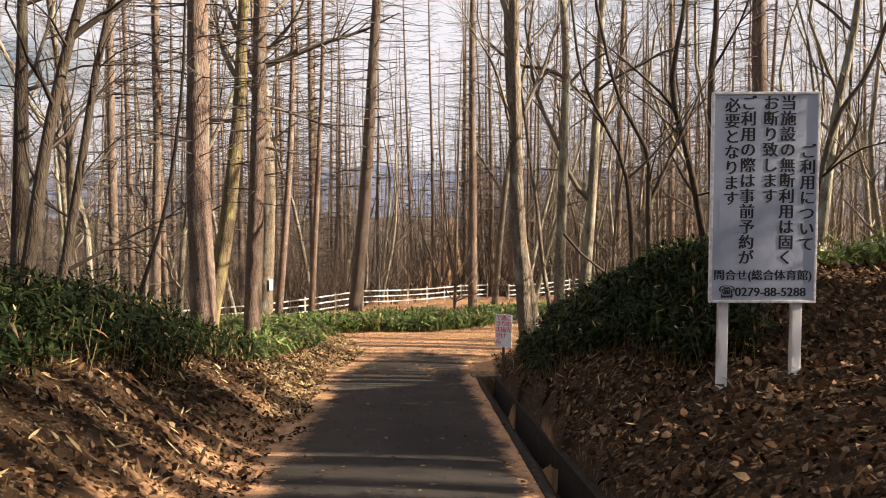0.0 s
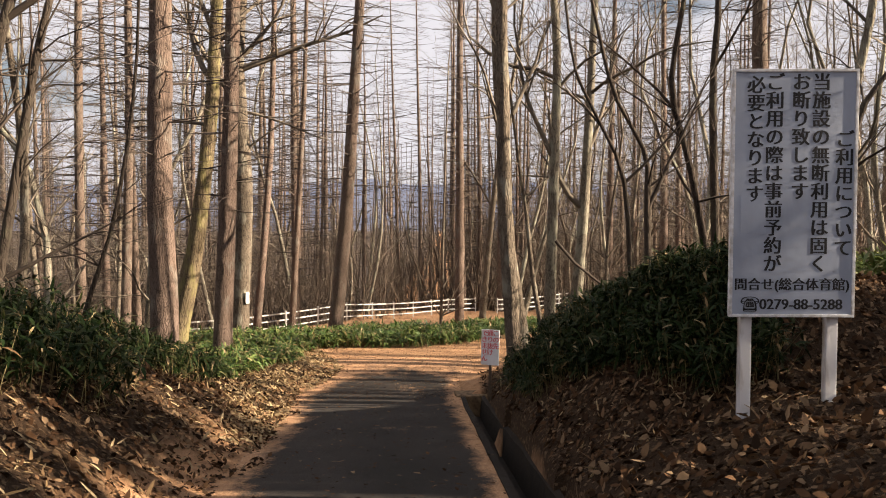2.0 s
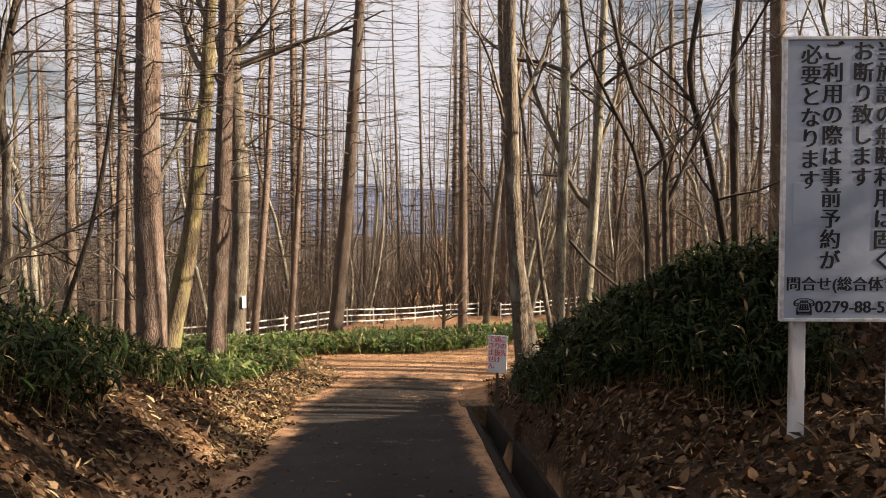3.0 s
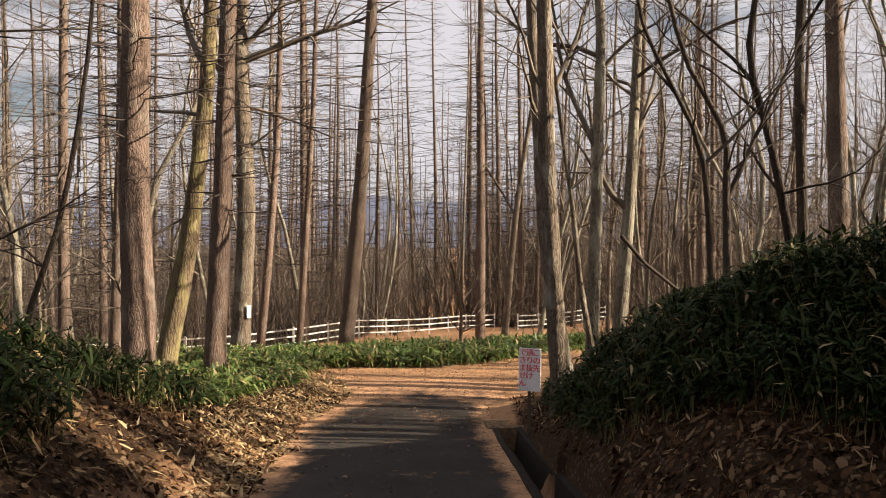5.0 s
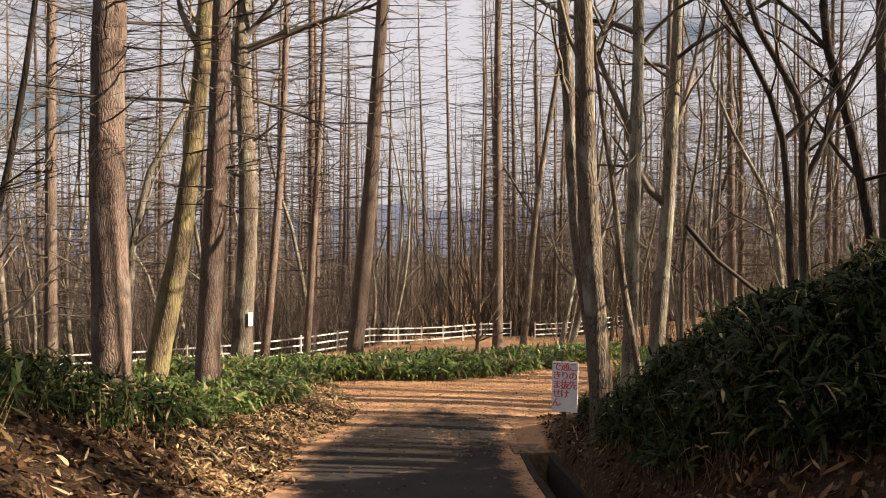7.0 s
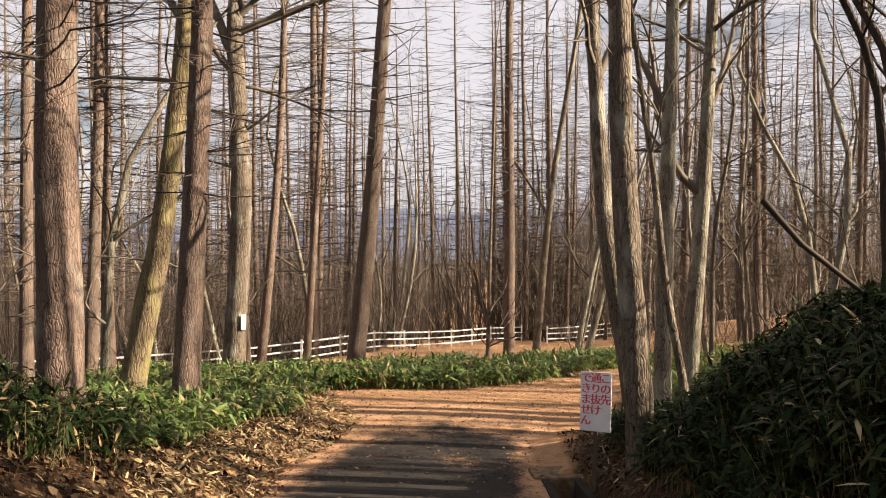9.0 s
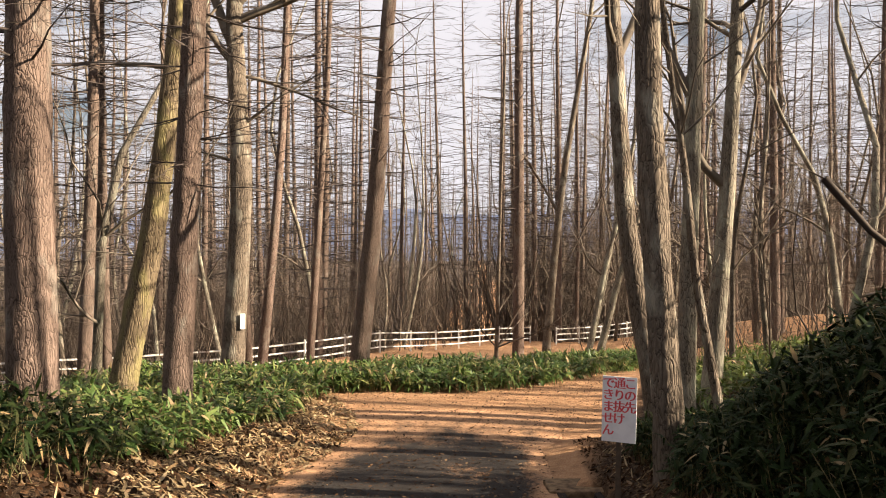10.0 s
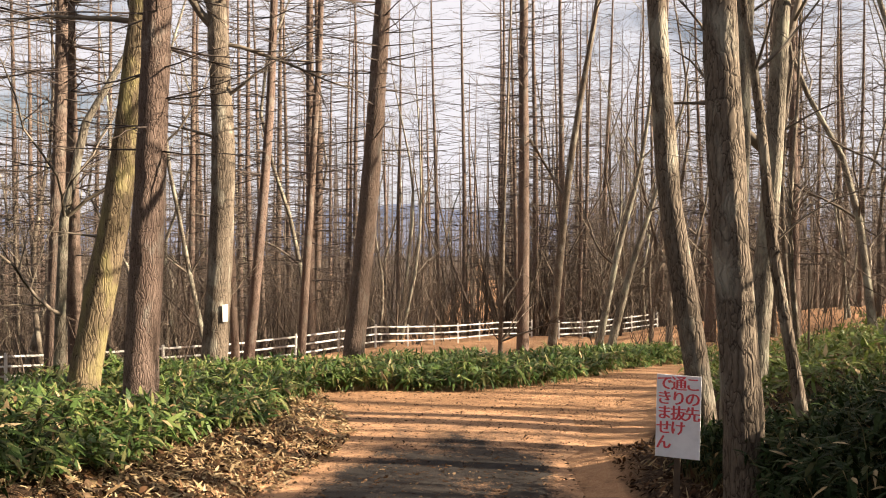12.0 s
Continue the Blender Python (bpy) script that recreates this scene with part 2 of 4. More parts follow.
class Wood:
    """Collects tapered limbs as short segments, and turns them into one mesh."""

    def __init__(self):
        self.s = []

    def seg(self, a, b, ra, rb):
        self.s.append((*a, *b, ra, rb))

    def mesh(self, name, material, sides=3):
        s = np.array(self.s)
        a, b, ra, rb = s[:, :3], s[:, 3:6], s[:, 6], s[:, 7]
        d = b - a
        d /= np.linalg.norm(d, axis=1)[:, None] + 1e-9
        ref = np.where(np.abs(d[:, 2:3]) > 0.9, np.array([[1.0, 0, 0]]), np.array([[0, 0, 1.0]]))
        u = np.cross(d, ref)
        u /= np.linalg.norm(u, axis=1)[:, None]
        w = np.cross(d, u)
        ang = np.arange(sides) * 2 * np.pi / sides
        ring = u[:, None, :] * np.cos(ang)[None, :, None] + w[:, None, :] * np.sin(ang)[None, :, None]
        lo = a[:, None, :] + ring * ra[:, None, None]
        hi = b[:, None, :] + ring * rb[:, None, None]
        verts = np.concatenate([lo, hi], axis=1).reshape(-1, 3)
        k = np.arange(sides)
        quad = np.stack([k, (k + 1) % sides, (k + 1) % sides + sides, k + sides], axis=1)
        faces = (quad[None] + (np.arange(len(s)) * 2 * sides)[:, None, None]).reshape(-1, 4)
        return mesh_of(name, verts, faces.tolist(), material, True)


def spline(pts, count):
    """Points along a smooth curve through pts."""
    p = [Vector(q) for q in pts]
    p = [p[0] * 2 - p[1], *p, p[-1] * 2 - p[-2]]
    out = []
    for k in range(count):
        u = k / (count - 1) * (len(p) - 3)
        i = min(int(u), len(p) - 4)
        f = u - i
        a, b, c, d = p[i:i + 4]
        out.append(0.5 * ((2 * b) + (c - a) * f + (2 * a - 5 * b + 4 * c - d) * f * f + (3 * b - a - 3 * c + d) * f ** 3))
    return out


def trunk_mesh(name, pts, radii, material, sides=10, rough=0.0, seed=0, flare=0.0):
    """A trunk along pts with ridged bark, buttressed at the foot."""
    p = np.array([tuple(q) for q in pts])
    r = np.array(radii)
    ang = np.arange(sides) * 2 * np.pi / sides
    verts = []
    length = np.concatenate([[0], np.cumsum(np.linalg.norm(np.diff(p, axis=0), axis=1))])
    for k in range(len(p)):
        foot = flare * math.exp(-length[k] / 0.35)
        for a in ang:
            q = 1.0
            if rough:
                q += rough * noise.noise((math.cos(a) * 4.5 + seed, math.sin(a) * 4.5, length[k] * 0.9))
                q += rough * 0.8 * noise.noise((math.cos(a) * 11 + seed, math.sin(a) * 11, length[k] * 3.0))
            q += foot * (0.6 + 0.6 * math.cos(3 * a + seed))
            verts.append((p[k, 0] + math.cos(a) * r[k] * q, p[k, 1] + math.sin(a) * r[k] * q, p[k, 2]))
    faces = []
    for k in range(len(p) - 1):
        for j in range(sides):
            a, b = k * sides + j, k * sides + (j + 1) % sides
            faces.append((a, b, b + sides, a + sides))
    return mesh_of(name, verts, faces, material, True)


def leaves_mesh(name, base, aim, side, length, width, droop, material):
    """Many lance-shaped leaves, folded a little along the middle and drooping at the tip."""
    base, aim, side = np.asarray(base), np.asarray(aim), np.asarray(side)
    aim = aim / (np.linalg.norm(aim, axis=1)[:, None] + 1e-9)
    side = side - aim * (side * aim).sum(1)[:, None]
    side /= np.linalg.norm(side, axis=1)[:, None] + 1e-9
    nrm = np.cross(aim, side)
    L, W, D = length[:, None], width[:, None], droop[:, None]
    down = np.array([[0, 0, -1.0]])
    rows = [base,
            base + aim * L * 0.3 + side * W * 0.5 + nrm * W * 0.12 + down * D * L * 0.06,
            base + aim * L * 0.3 - side * W * 0.5 + nrm * W * 0.12 + down * D * L * 0.06,
            base + aim * L * 0.68 + side * W * 0.36 + nrm * W * 0.10 + down * D * L * 0.3,
            base + aim * L * 0.68 - side * W * 0.36 + nrm * W * 0.10 + down * D * L * 0.3,
            base + aim * L + down * D * L * 0.62]
    verts = np.stack(rows, axis=1).reshape(-1, 3)
    o = (np.arange(len(base)) * 6)[:, None]
    tri = np.concatenate([o + np.array([[0, 2, 1]]), o + np.array([[3, 4, 5]])])
    quad = o + np.array([[1, 2, 4, 3]])
    return mesh_of(name, verts, tri.tolist() + quad.tolist(), material)


# ---- the lie of the land ----
ROAD_Z = [(-200, 2.6), (-18, 2.6), (-12, 1.95), (14, -1.37), (15.5, -1.5), (18, -1.58), (21, -1.65), (25, -1.8), (30, -2.27), (36, -2.95), (42, -3.5), (48, -3.85), (60, -5.6), (120, -8), (250, -11), (600, -20), (6000, -80)]
ROAD_L = [(-40, -1.5), (5.7, -1.64), (7.6, -1.78), (10, -1.92), (13.3, -2.25), (15, -2.5), (17, -2.1), (18.3, -2.0), (19.8, -2.46), (21.3, -3.0), (24, -3.6), (60, -3.6)]
ROAD_R = [(-40, 0.95), (5.7, 0.88), (11.7, 0.73), (15.1, 0.64), (17.2, 0.6), (18.9, 1.5), (21.6, 2.2), (24.6, 3.3), (28, 4.5), (60, 4.5)]
BANK_D = [0, 0.3, 0.8, 1.5, 2.5, 4, 8, 14]
BANK_Y = [-5, 7, 10, 13, 16, 19, 23, 32]
BANK = [[0, .10, .40, .80, 1.1, 1.2, 1.2, 1.0], [0, .10, .40, .85, 1.25, 1.4, 1.4, 1.2], [0, .10, .40, .80, 1.15, 1.3, 1.2, .8], [0, .08, .30, .60, .85, .90, .6, .2],
        [0, .05, .15, .26, .36, .32, .1, -.3], [0, .03, .08, .12, .16, .1, -.1, -.5], [0, 0, .05, .06, .05, -.05, -.4, -.8], [0, 0, 0, -.1, -.3, -.5, -.9, -1.3]]
MOUND_D = [0, 0.35, 1.0, 1.8, 3.0, 5.0, 9, 30]
MOUND_Y = [-5, 5, 7, 9, 12, 14, 16, 19, 24, 40]
MOUND = [[0, .05, .25, .50, .80, 1.2, 2.4, 8.0], [0, .10, .40, .72, .85, 1.2, 2.3, 8.0], [0, .15, .55, .85, .98, 1.4, 2.4, 7.5], [0, .25, 1.0, 1.75, 1.9, 1.9, 2.5, 7], [0, .26, 1.0, 1.6, 1.85, 1.95, 2.5, 6],
         [0, .15, .48, .80, 1.15, 1.5, 2.2, 5], [0, .08, .22, .45, .8, 1.1, 1.9, 4], [0, .02, .10, .30, .70, 1.0, 1.8, 3.5], [0, 0, 0, .05, .30, .60, 1.3, 3], [0, 0, 0, .1, .3, .6, 1.2, 3]]
FENCE_LINE = [(-24, 25.5), (-13.1, 29.3), (-9.5, 31.1), (-6.1, 33.3), (-3.06, 39.3), (0.7, 45.8), (2.3, 47.0), (3.5, 45.9), (6, 48.2), (9, 50.0), (40, 66)]


def along(y, table):
    return np.interp(y, [q[0] for q in table], [q[1] for q in table])


def grid_at(d, y, ds, ys, table):
    t = np.asarray(table, float)
    y = np.clip(y, ys[0], ys[-1])
    i = np.clip(np.searchsorted(ys, y, "right") - 1, 0, len(ys) - 2)
    f = (y - np.asarray(ys)[i]) / (np.asarray(ys)[i + 1] - np.asarray(ys)[i])
    f = f * f * (3 - 2 * f)
    d = np.clip(d, 0, ds[-1])
    j = np.clip(np.searchsorted(ds, d, "right") - 1, 0, len(ds) - 2)
    g = (d - np.asarray(ds)[j]) / (np.asarray(ds)[j + 1] - np.asarray(ds)[j])
    lo = t[i, j] * (1 - g) + t[i, j + 1] * g
    hi = t[i + 1, j] * (1 - g) + t[i + 1, j + 1] * g
    return lo * (1 - f) + hi * f


def land(x, y):
    """Height of the ground, without the hollow under the road."""
    x, y = np.asarray(x, float), np.asarray(y, float)
    fade = np.clip((150 - y) / 90, 0, 1)
    left = grid_at(along(y, ROAD_L) - x, y, BANK_D, BANK_Y, BANK)
    right = grid_at(x - along(y, ROAD_R), y, MOUND_D, MOUND_Y, MOUND)
    off = np.clip(np.maximum(along(y, ROAD_L) - x, x - along(y, ROAD_R)), 0, 1)
    bumps = off * (0.05 * np.sin(x * 2.1 + 1.3 * np.sin(y * 1.7)) * np.sin(y * 1.9 + x) + 0.03 * np.sin(x * 5.3 + y * 2.2) * np.sin(y * 4.7 - x * 1.1))
    return along(y, ROAD_Z) + (left + right) * fade + bumps


def ground_z(x, y):
    return float(land(np.array([x]), np.array([y]))[0])


DRAIN_END = 15.1
gx = np.unique(np.round(np.concatenate([np.arange(-7, 7.01, 0.1), np.arange(-16, 16.1, 0.4), np.arange(-60, 61, 3), np.arange(-400, 401, 40), np.linspace(-4000, 4000, 17)]), 3))
gy = np.unique(np.round(np.concatenate([np.arange(3, 26.01, 0.17), np.arange(-12, 45, 0.5), np.arange(-60, 121, 4), np.arange(-400, 601, 50), np.linspace(-3000, 4500, 16)]), 3))
X, Y = np.meshgrid(gx, gy)
Z = land(X, Y)
inside = (X > along(Y, ROAD_L) + 0.12) & (X < along(Y, ROAD_R) - 0.06) & (Y < 17.2) & (Y > -40)
drain = (X > along(Y, ROAD_R) - 0.06) & (X < along(Y, ROAD_R) + 0.36) & (Y < DRAIN_END) & (Y > -40)
Z = np.where(inside, Z - 0.06, np.where(drain, along(Y, ROAD_Z) - 0.45, Z))
needles = np.clip(1.15 - np.maximum(along(Y, ROAD_L) - X, X - along(Y, ROAD_R)) * 1.2, 0, 1)
needles = np.where(Y > 15, np.maximum(needles, np.where((X > along(Y, ROAD_L)) & (X < along(Y, ROAD_R) + 0.3), 1.0, 0)), needles)
needles = np.maximum(needles, np.clip((Y - 23.5) / 1.5, 0, 1) * np.clip((along(X, FENCE_LINE) + 1 - Y) / 2, 0, 1) * np.clip((12 + X) / 4, 0, 1))
needles = np.maximum(needles, np.where((X > 2.4) & (X < 16) & (np.abs(Y - 25.6 - (X - 3) * 0.85) < 1.1), 0.95, 0))
needles = np.where(X > along(Y, ROAD_R) + 0.3, needles * np.clip((Y - 13) / 3, 0.25, 1), needles)
nx = len(gx)
idx = np.arange(len(gx) * len(gy)).reshape(len(gy), nx)
quads = np.stack([idx[:-1, :-1], idx[:-1, 1:], idx[1:, 1:], idx[1:, :-1]], axis=-1).reshape(-1, 4)
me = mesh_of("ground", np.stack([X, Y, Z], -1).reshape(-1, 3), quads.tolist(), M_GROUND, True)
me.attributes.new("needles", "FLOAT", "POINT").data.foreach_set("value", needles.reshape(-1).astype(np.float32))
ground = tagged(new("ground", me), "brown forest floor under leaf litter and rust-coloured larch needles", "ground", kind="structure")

# the asphalt lane, ending under needles at the bend
ry = np.arange(-30, 20.6, 0.2)
cols = 25
f = np.linspace(0, 1, cols)
wob = np.array([0.07 * noise.noise((y * 1.1, 3.1, 0)) + 0.04 * noise.noise((y * 3.7, 7.0, 0)) for y in ry])
RX = (along(ry, ROAD_L) - 0.05 + wob)[:, None] * (1 - f) + (np.minimum(along(ry, ROAD_R), 0.95))[:, None] * f
RY = np.repeat(ry[:, None], cols, 1)
RZ = along(RY, ROAD_Z) + 0.008 + 0.02 * (1 - (2 * f - 1) ** 2)[None, :] - np.clip(RY - 19.5, 0, 2) * 0.06
edge = np.minimum(f * 2.6, (1 - f) * 4.5)[None, :] + 0 * RY
rn = np.clip((RX - 0.72) * 5, 0, 1) * np.clip(RY - 16.5, 0, 1) + np.clip(0.92 - edge * 1.5, 0, 1) + np.clip((RY - 16.6) / 2.8, 0, 1) * 0.8 + np.clip((RY - 10) / 6, 0, 1) * 0.10 + 0.05
idx = np.arange(len(ry) * cols).reshape(len(ry), cols)
quads = np.stack([idx[:-1, :-1], idx[:-1, 1:], idx[1:, 1:], idx[1:, :-1]], axis=-1).reshape(-1, 4)
me = mesh_of("road", np.stack([RX, RY, RZ], -1).reshape(-1, 3), quads.tolist(), M_ASPHALT, True)
me.attributes.new("needles", "FLOAT", "POINT").data.foreach_set("value", rn.reshape(-1).astype(np.float32))
road = tagged(new("road", me), "narrow worn asphalt lane strewn with rust-coloured needles", "road", kind="structure")

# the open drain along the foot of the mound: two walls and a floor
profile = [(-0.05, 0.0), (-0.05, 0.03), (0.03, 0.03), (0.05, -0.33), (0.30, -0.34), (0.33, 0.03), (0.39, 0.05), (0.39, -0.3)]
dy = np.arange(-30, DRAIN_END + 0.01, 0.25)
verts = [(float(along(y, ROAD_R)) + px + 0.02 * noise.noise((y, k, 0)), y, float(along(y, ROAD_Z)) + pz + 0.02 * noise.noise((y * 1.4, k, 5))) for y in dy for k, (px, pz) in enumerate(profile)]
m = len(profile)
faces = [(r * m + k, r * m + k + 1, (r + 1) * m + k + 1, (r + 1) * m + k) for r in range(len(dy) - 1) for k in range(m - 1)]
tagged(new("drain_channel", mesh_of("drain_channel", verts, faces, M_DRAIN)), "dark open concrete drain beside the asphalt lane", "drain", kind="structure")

# the slab that closes the drain at its lower end
n = Nodes("drain_slab_concrete")
M_SLAB = n.done(n.mix(n.ramp(n.noise(9, detail=9), 0.4, 0.65), (0.192, 0.128, 0.072), (0.064, 0.040, 0.024)), 0.9, n.noise(40), 0.01, 0.2)
slab = tagged(new("drain_slab", box_mesh("drain_slab", (0.62, 0.5, 0.42), M_SLAB, 0.03)), "rough concrete slab closing the end of the drain", "slab")
slab.matrix_basis = pose(float(along(DRAIN_END, ROAD_R)) + 0.17, DRAIN_END + 0.2, float(along(DRAIN_END, ROAD_Z)) - 0.175, 0, 0, 4)

# hills on the horizon, the haze of distance painted into their blue
ang = np.linspace(-math.pi * 0.95, math.pi * 0.95, 260)
verts, faces = [], []
for k, a in enumerate(ang):
    h = 82 + 46 * noise.fractal((math.sin(a) * 5, math.cos(a) * 5, 1.0), 1.0, 2.1, 6) + 22 * math.sin(a * 7 + 1)
    for dist, top in ((1500, -80), (1900, h * 0.45), (2300, h), (2900, -80)):
        verts.append((math.sin(a) * dist, math.cos(a) * dist, top + (12 * noise.noise((a * 40, dist, 0)) if top > -80 else 0)))
for k in range(len(ang) - 1):
    for j in range(3):
        faces.append((k * 4 + j, k * 4 + 4 + j, k * 4 + 5 + j, k * 4 + 1 + j))
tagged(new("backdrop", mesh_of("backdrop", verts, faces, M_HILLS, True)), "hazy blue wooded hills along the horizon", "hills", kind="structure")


# ---- trees ----
def limb(wood, start, aim, length, r, rng, depth, droop=0.0, wild=0.35, kids=4, keep=0.62):
    """A crooked limb with side limbs, grown piece by piece."""
    p, d = Vector(start), Vector(aim).normalized()
    steps = max(3, int(3 + length * 1.3)) if depth else 3
    step = length / steps
    for k in range(steps):
        d = (d + Vector((rng.gauss(0, wild), rng.gauss(0, wild), rng.gauss(0, wild * 0.7) - droop)) * 0.55).normalized()
        q = p + d * step
        ra, rb = r * (1 - 0.82 * k / steps), r * (1 - 0.82 * (k + 1) / steps)
        wood.seg(p, q, ra, max(rb, 0.0025))
        if depth and k >= 1:
            for _ in range(kids if k > 1 else 1):
                if rng.random() < keep:
                    out = Vector((rng.gauss(0, 1), rng.gauss(0, 1), rng.gauss(0.25, 0.6)))
                    out = (d * 0.75 + out.normalized() * 0.9)
                    limb(wood, p.lerp(q, rng.random()), out, length * rng.uniform(0.28, 0.55), max(rb * 0.6, 0.003), rng, depth - 1, droop, wild, max(2, kids - 1), keep * 0.9)
        p = q


def tree_top(ob_name, label, category, group=""):
    e = new(ob_name)
    e.empty_display_size = 0.2
    return tagged(e, label, category, group)


def larch_branches(rng, height, low, reach, at, radius_at, dense, twigs):
    """Whorls of thin, nearly level branches with short side twigs."""
    w = Wood()
    z = low
    while z < height - 0.4:
        u = (z - low) / (height - low)
        for _ in range(rng.choice((3, 4, 4)) if dense else rng.choice((2, 2, 3))):
            a = rng.uniform(0, 2 * math.pi)
            span = reach * (1 - u) ** 0.8 * rng.uniform(0.55, 1.1) * (0.55 + 0.45 * min(1, u * 5)) + 0.15
            d = Vector((math.cos(a), math.sin(a), rng.uniform(-0.22, 0.22)))
            p = at(z)
            r = min(0.022, 0.006 + span * 0.006)
            segs = 3
            for k in range(segs):
                q = p + d * (span / segs)
                w.seg(p, q, r * (1 - 0.75 * k / segs), r * (1 - 0.75 * (k + 1) / segs))
                for _ in range(twigs):
                    s = p.lerp(q, rng.random())
                    t = Vector((-d.y, d.x, 0)) * rng.choice((-1, 1)) * rng.uniform(0.5, 1) + d * 0.6 + Vector((0, 0, rng.uniform(-0.5, 0.3)))
                    w.seg(s, s + t * rng.uniform(0.10, 0.22) * (0.5 + span * 0.5), 0.0045, 0.0022)
                p = q
                d = (d + Vector((rng.gauss(0, 0.12), rng.gauss(0, 0.12), rng.gauss(0.05, 0.08)))).normalized()
        z += rng.uniform(0.20, 0.38) if dense else rng.uniform(0.3, 0.6)
    return w


def larch(seed, height, radius, low, reach, label, points=None, sides=9, rings=16, rough=0.0, dense=True, twigs=4):
    """A bare larch: a straight tapering trunk and whorls of branches; points gives the trunk's line where it is known."""
    rng = random.Random(seed)
    top = tree_top("larch_tree", label, "tree", "larches of the wood")
    if points is None:
        lx, ly = rng.uniform(-0.02, 0.02), rng.uniform(-0.02, 0.02)
        points = [(0, 0, -0.3), (lx * height * 0.3 + rng.gauss(0, 0.05), ly * height * 0.3, height * 0.33), (lx * height * 0.6 + rng.gauss(0, 0.08), ly * height * 0.6, height * 0.66), (lx * height, ly * height, height)]
    pts = spline(points, rings)
    if rough:
        pts = [p for k, p in enumerate(spline(points, rings * 5))]
    zs = [p.z for p in pts]
    span = zs[-1] - zs[0]
    radii = [radius * max(0.04, (1 - (z - zs[0]) / span) ** 0.8) for z in zs]

    def at(z):
        return Vector((np.interp(z, zs, [p.x for p in pts]), np.interp(z, zs, [p.y for p in pts]), z))
    part("trunk", trunk_mesh("trunk", pts, radii, M_LARCH, sides, rough, seed, 0.22), top)
    w = larch_branches(rng, zs[-1], zs[0] + low, reach, at, None, dense, twigs)
    part("crown", w.mesh("crown", M_TWIG), top)
    return top


def bare_tree(seed, points, radius, material, twig, label, limbs=(), wild=0.3, auto=6, low=0.4, reach=0.35, sides=9, rough=0.0, rings=14, depth=2, kids=3, taper=0.75):
    """A leafless broad-leaved tree along points, with limbs of its own: (height share, aim, length, radius)."""
    rng = random.Random(seed)
    top = tree_top("bare_tree", label, "tree", "bare broad-leaved trees")
    pts = spline(points, rings * (4 if rough else 1))
    n_ = len(pts)
    radii = [radius * (1 - taper * k / (n_ - 1)) for k in range(n_)]
    part("trunk", trunk_mesh("trunk", pts, radii, material, sides, rough, seed, 0.2), top)
    w = Wood()
    size = (pts[-1] - pts[0]).length
    limb(w, pts[-1], pts[-1] - pts[-2], size * 0.3, radii[-1], rng, depth, -0.03, wild, kids)
    for _ in range(auto):
        u = rng.uniform(low, 0.98)
        k = int(u * (n_ - 1))
        a = rng.uniform(0, 2 * math.pi)
        limb(w, pts[k], (math.cos(a), math.sin(a), rng.uniform(0.35, 1.3)), size * reach * rng.uniform(0.5, 1.1), radii[k] * rng.uniform(0.3, 0.55), rng, depth, -0.02, wild, kids)
    for u, aim, length, r in limbs:
        big = Wood()
        limb(big, pts[int(u * (n_ - 1))], aim, length, r, rng, depth, -0.02, wild * 0.6, kids)
        part("limb", big.mesh("limb", twig, 5), top)
    part("crown", w.mesh("crown", twig, 3 if radius < 0.12 else 4), top)
    return top


def rooted(points, extra=0.25):
    """Carries a trunk's line down to just under the ground."""
    a, b = Vector(points[0]), Vector(points[1])
    g = ground_z(a.x, a.y) - extra
    low = a + (a - b) * min(1.0, (a.z - g) / max(0.1, b.z - a.z)) * 0.8
    return [(low.x, low.y, g)] + [tuple(p) for p in points[0 if a.z - g > 0.4 else 1:]]


# trees that stand by themselves along the lane
larch(11, 24, 0.23, 3.8, 2.6, "tall larch with thick reddish-brown plated bark beside bamboo grass", rooted([(-4.42, 14.1, 0.3), (-4.46, 14.1, 2.3), (-4.42, 14.1, 5.0), (-4.3, 14.2, 13), (-4.2, 14.2, 23)]), 24, 30, 0.10, True, 3)
larch(12, 24, 0.20, 3.6, 2.4, "tall larch with reddish-brown bark leaning slightly", rooted([(-4.45, 17.8, -0.7), (-4.33, 17.8, 1.75), (-4.22, 17.8, 4.5), (-4.0, 17.8, 12), (-3.9, 17.9, 22)]), 22, 28, 0.10, True, 3)
larch(13, 24, 0.22, 4.5, 2.6, "dark-footed larch leaning over the bamboo grass hedge", rooted([(-2.95, 24.6, -1.75), (-2.58, 24.6, 2.0), (-2.32, 24.6, 5.8), (-1.9, 24.8, 13), (-1.6, 25, 22)]), 20, 26, 0.08, True, 3)
larch(14, 25, 0.19, 5.0, 2.4, "straight slender larch in front of the white fence", rooted([(0.99, 32, -2.3), (1.0, 32, 3), (0.98, 32, 8), (1.1, 32, 22)]), 16, 22, 0.06, True, 3)
larch(15, 23, 0.16, 5.0, 2.2, "slim larch with pale brown bark", rooted([(-9.2, 24.5, -1.8), (-9.06, 24.5, 2.3), (-8.98, 24.5, 6), (-8.9, 24.5, 20)]), 14, 20, 0.06, True, 3)
larch(16, 24, 0.14, 5.0, 2.3, "slim larch near the white fence", rooted([(-6.08, 28, -2.1), (-5.66, 28, 2.6), (-5.45, 28, 6.9), (-5.1, 28, 21)]), 12, 20, 0.05, True, 3)
larch(17, 24, 0.13, 5.0, 2.3, "slim larch near the white fence", rooted([(-5.4, 31, -2.1), (-5.02, 31, 4.4), (-4.87, 31, 7.5), (-4.5, 31, 21)]), 12, 20, 0.05, True, 3)
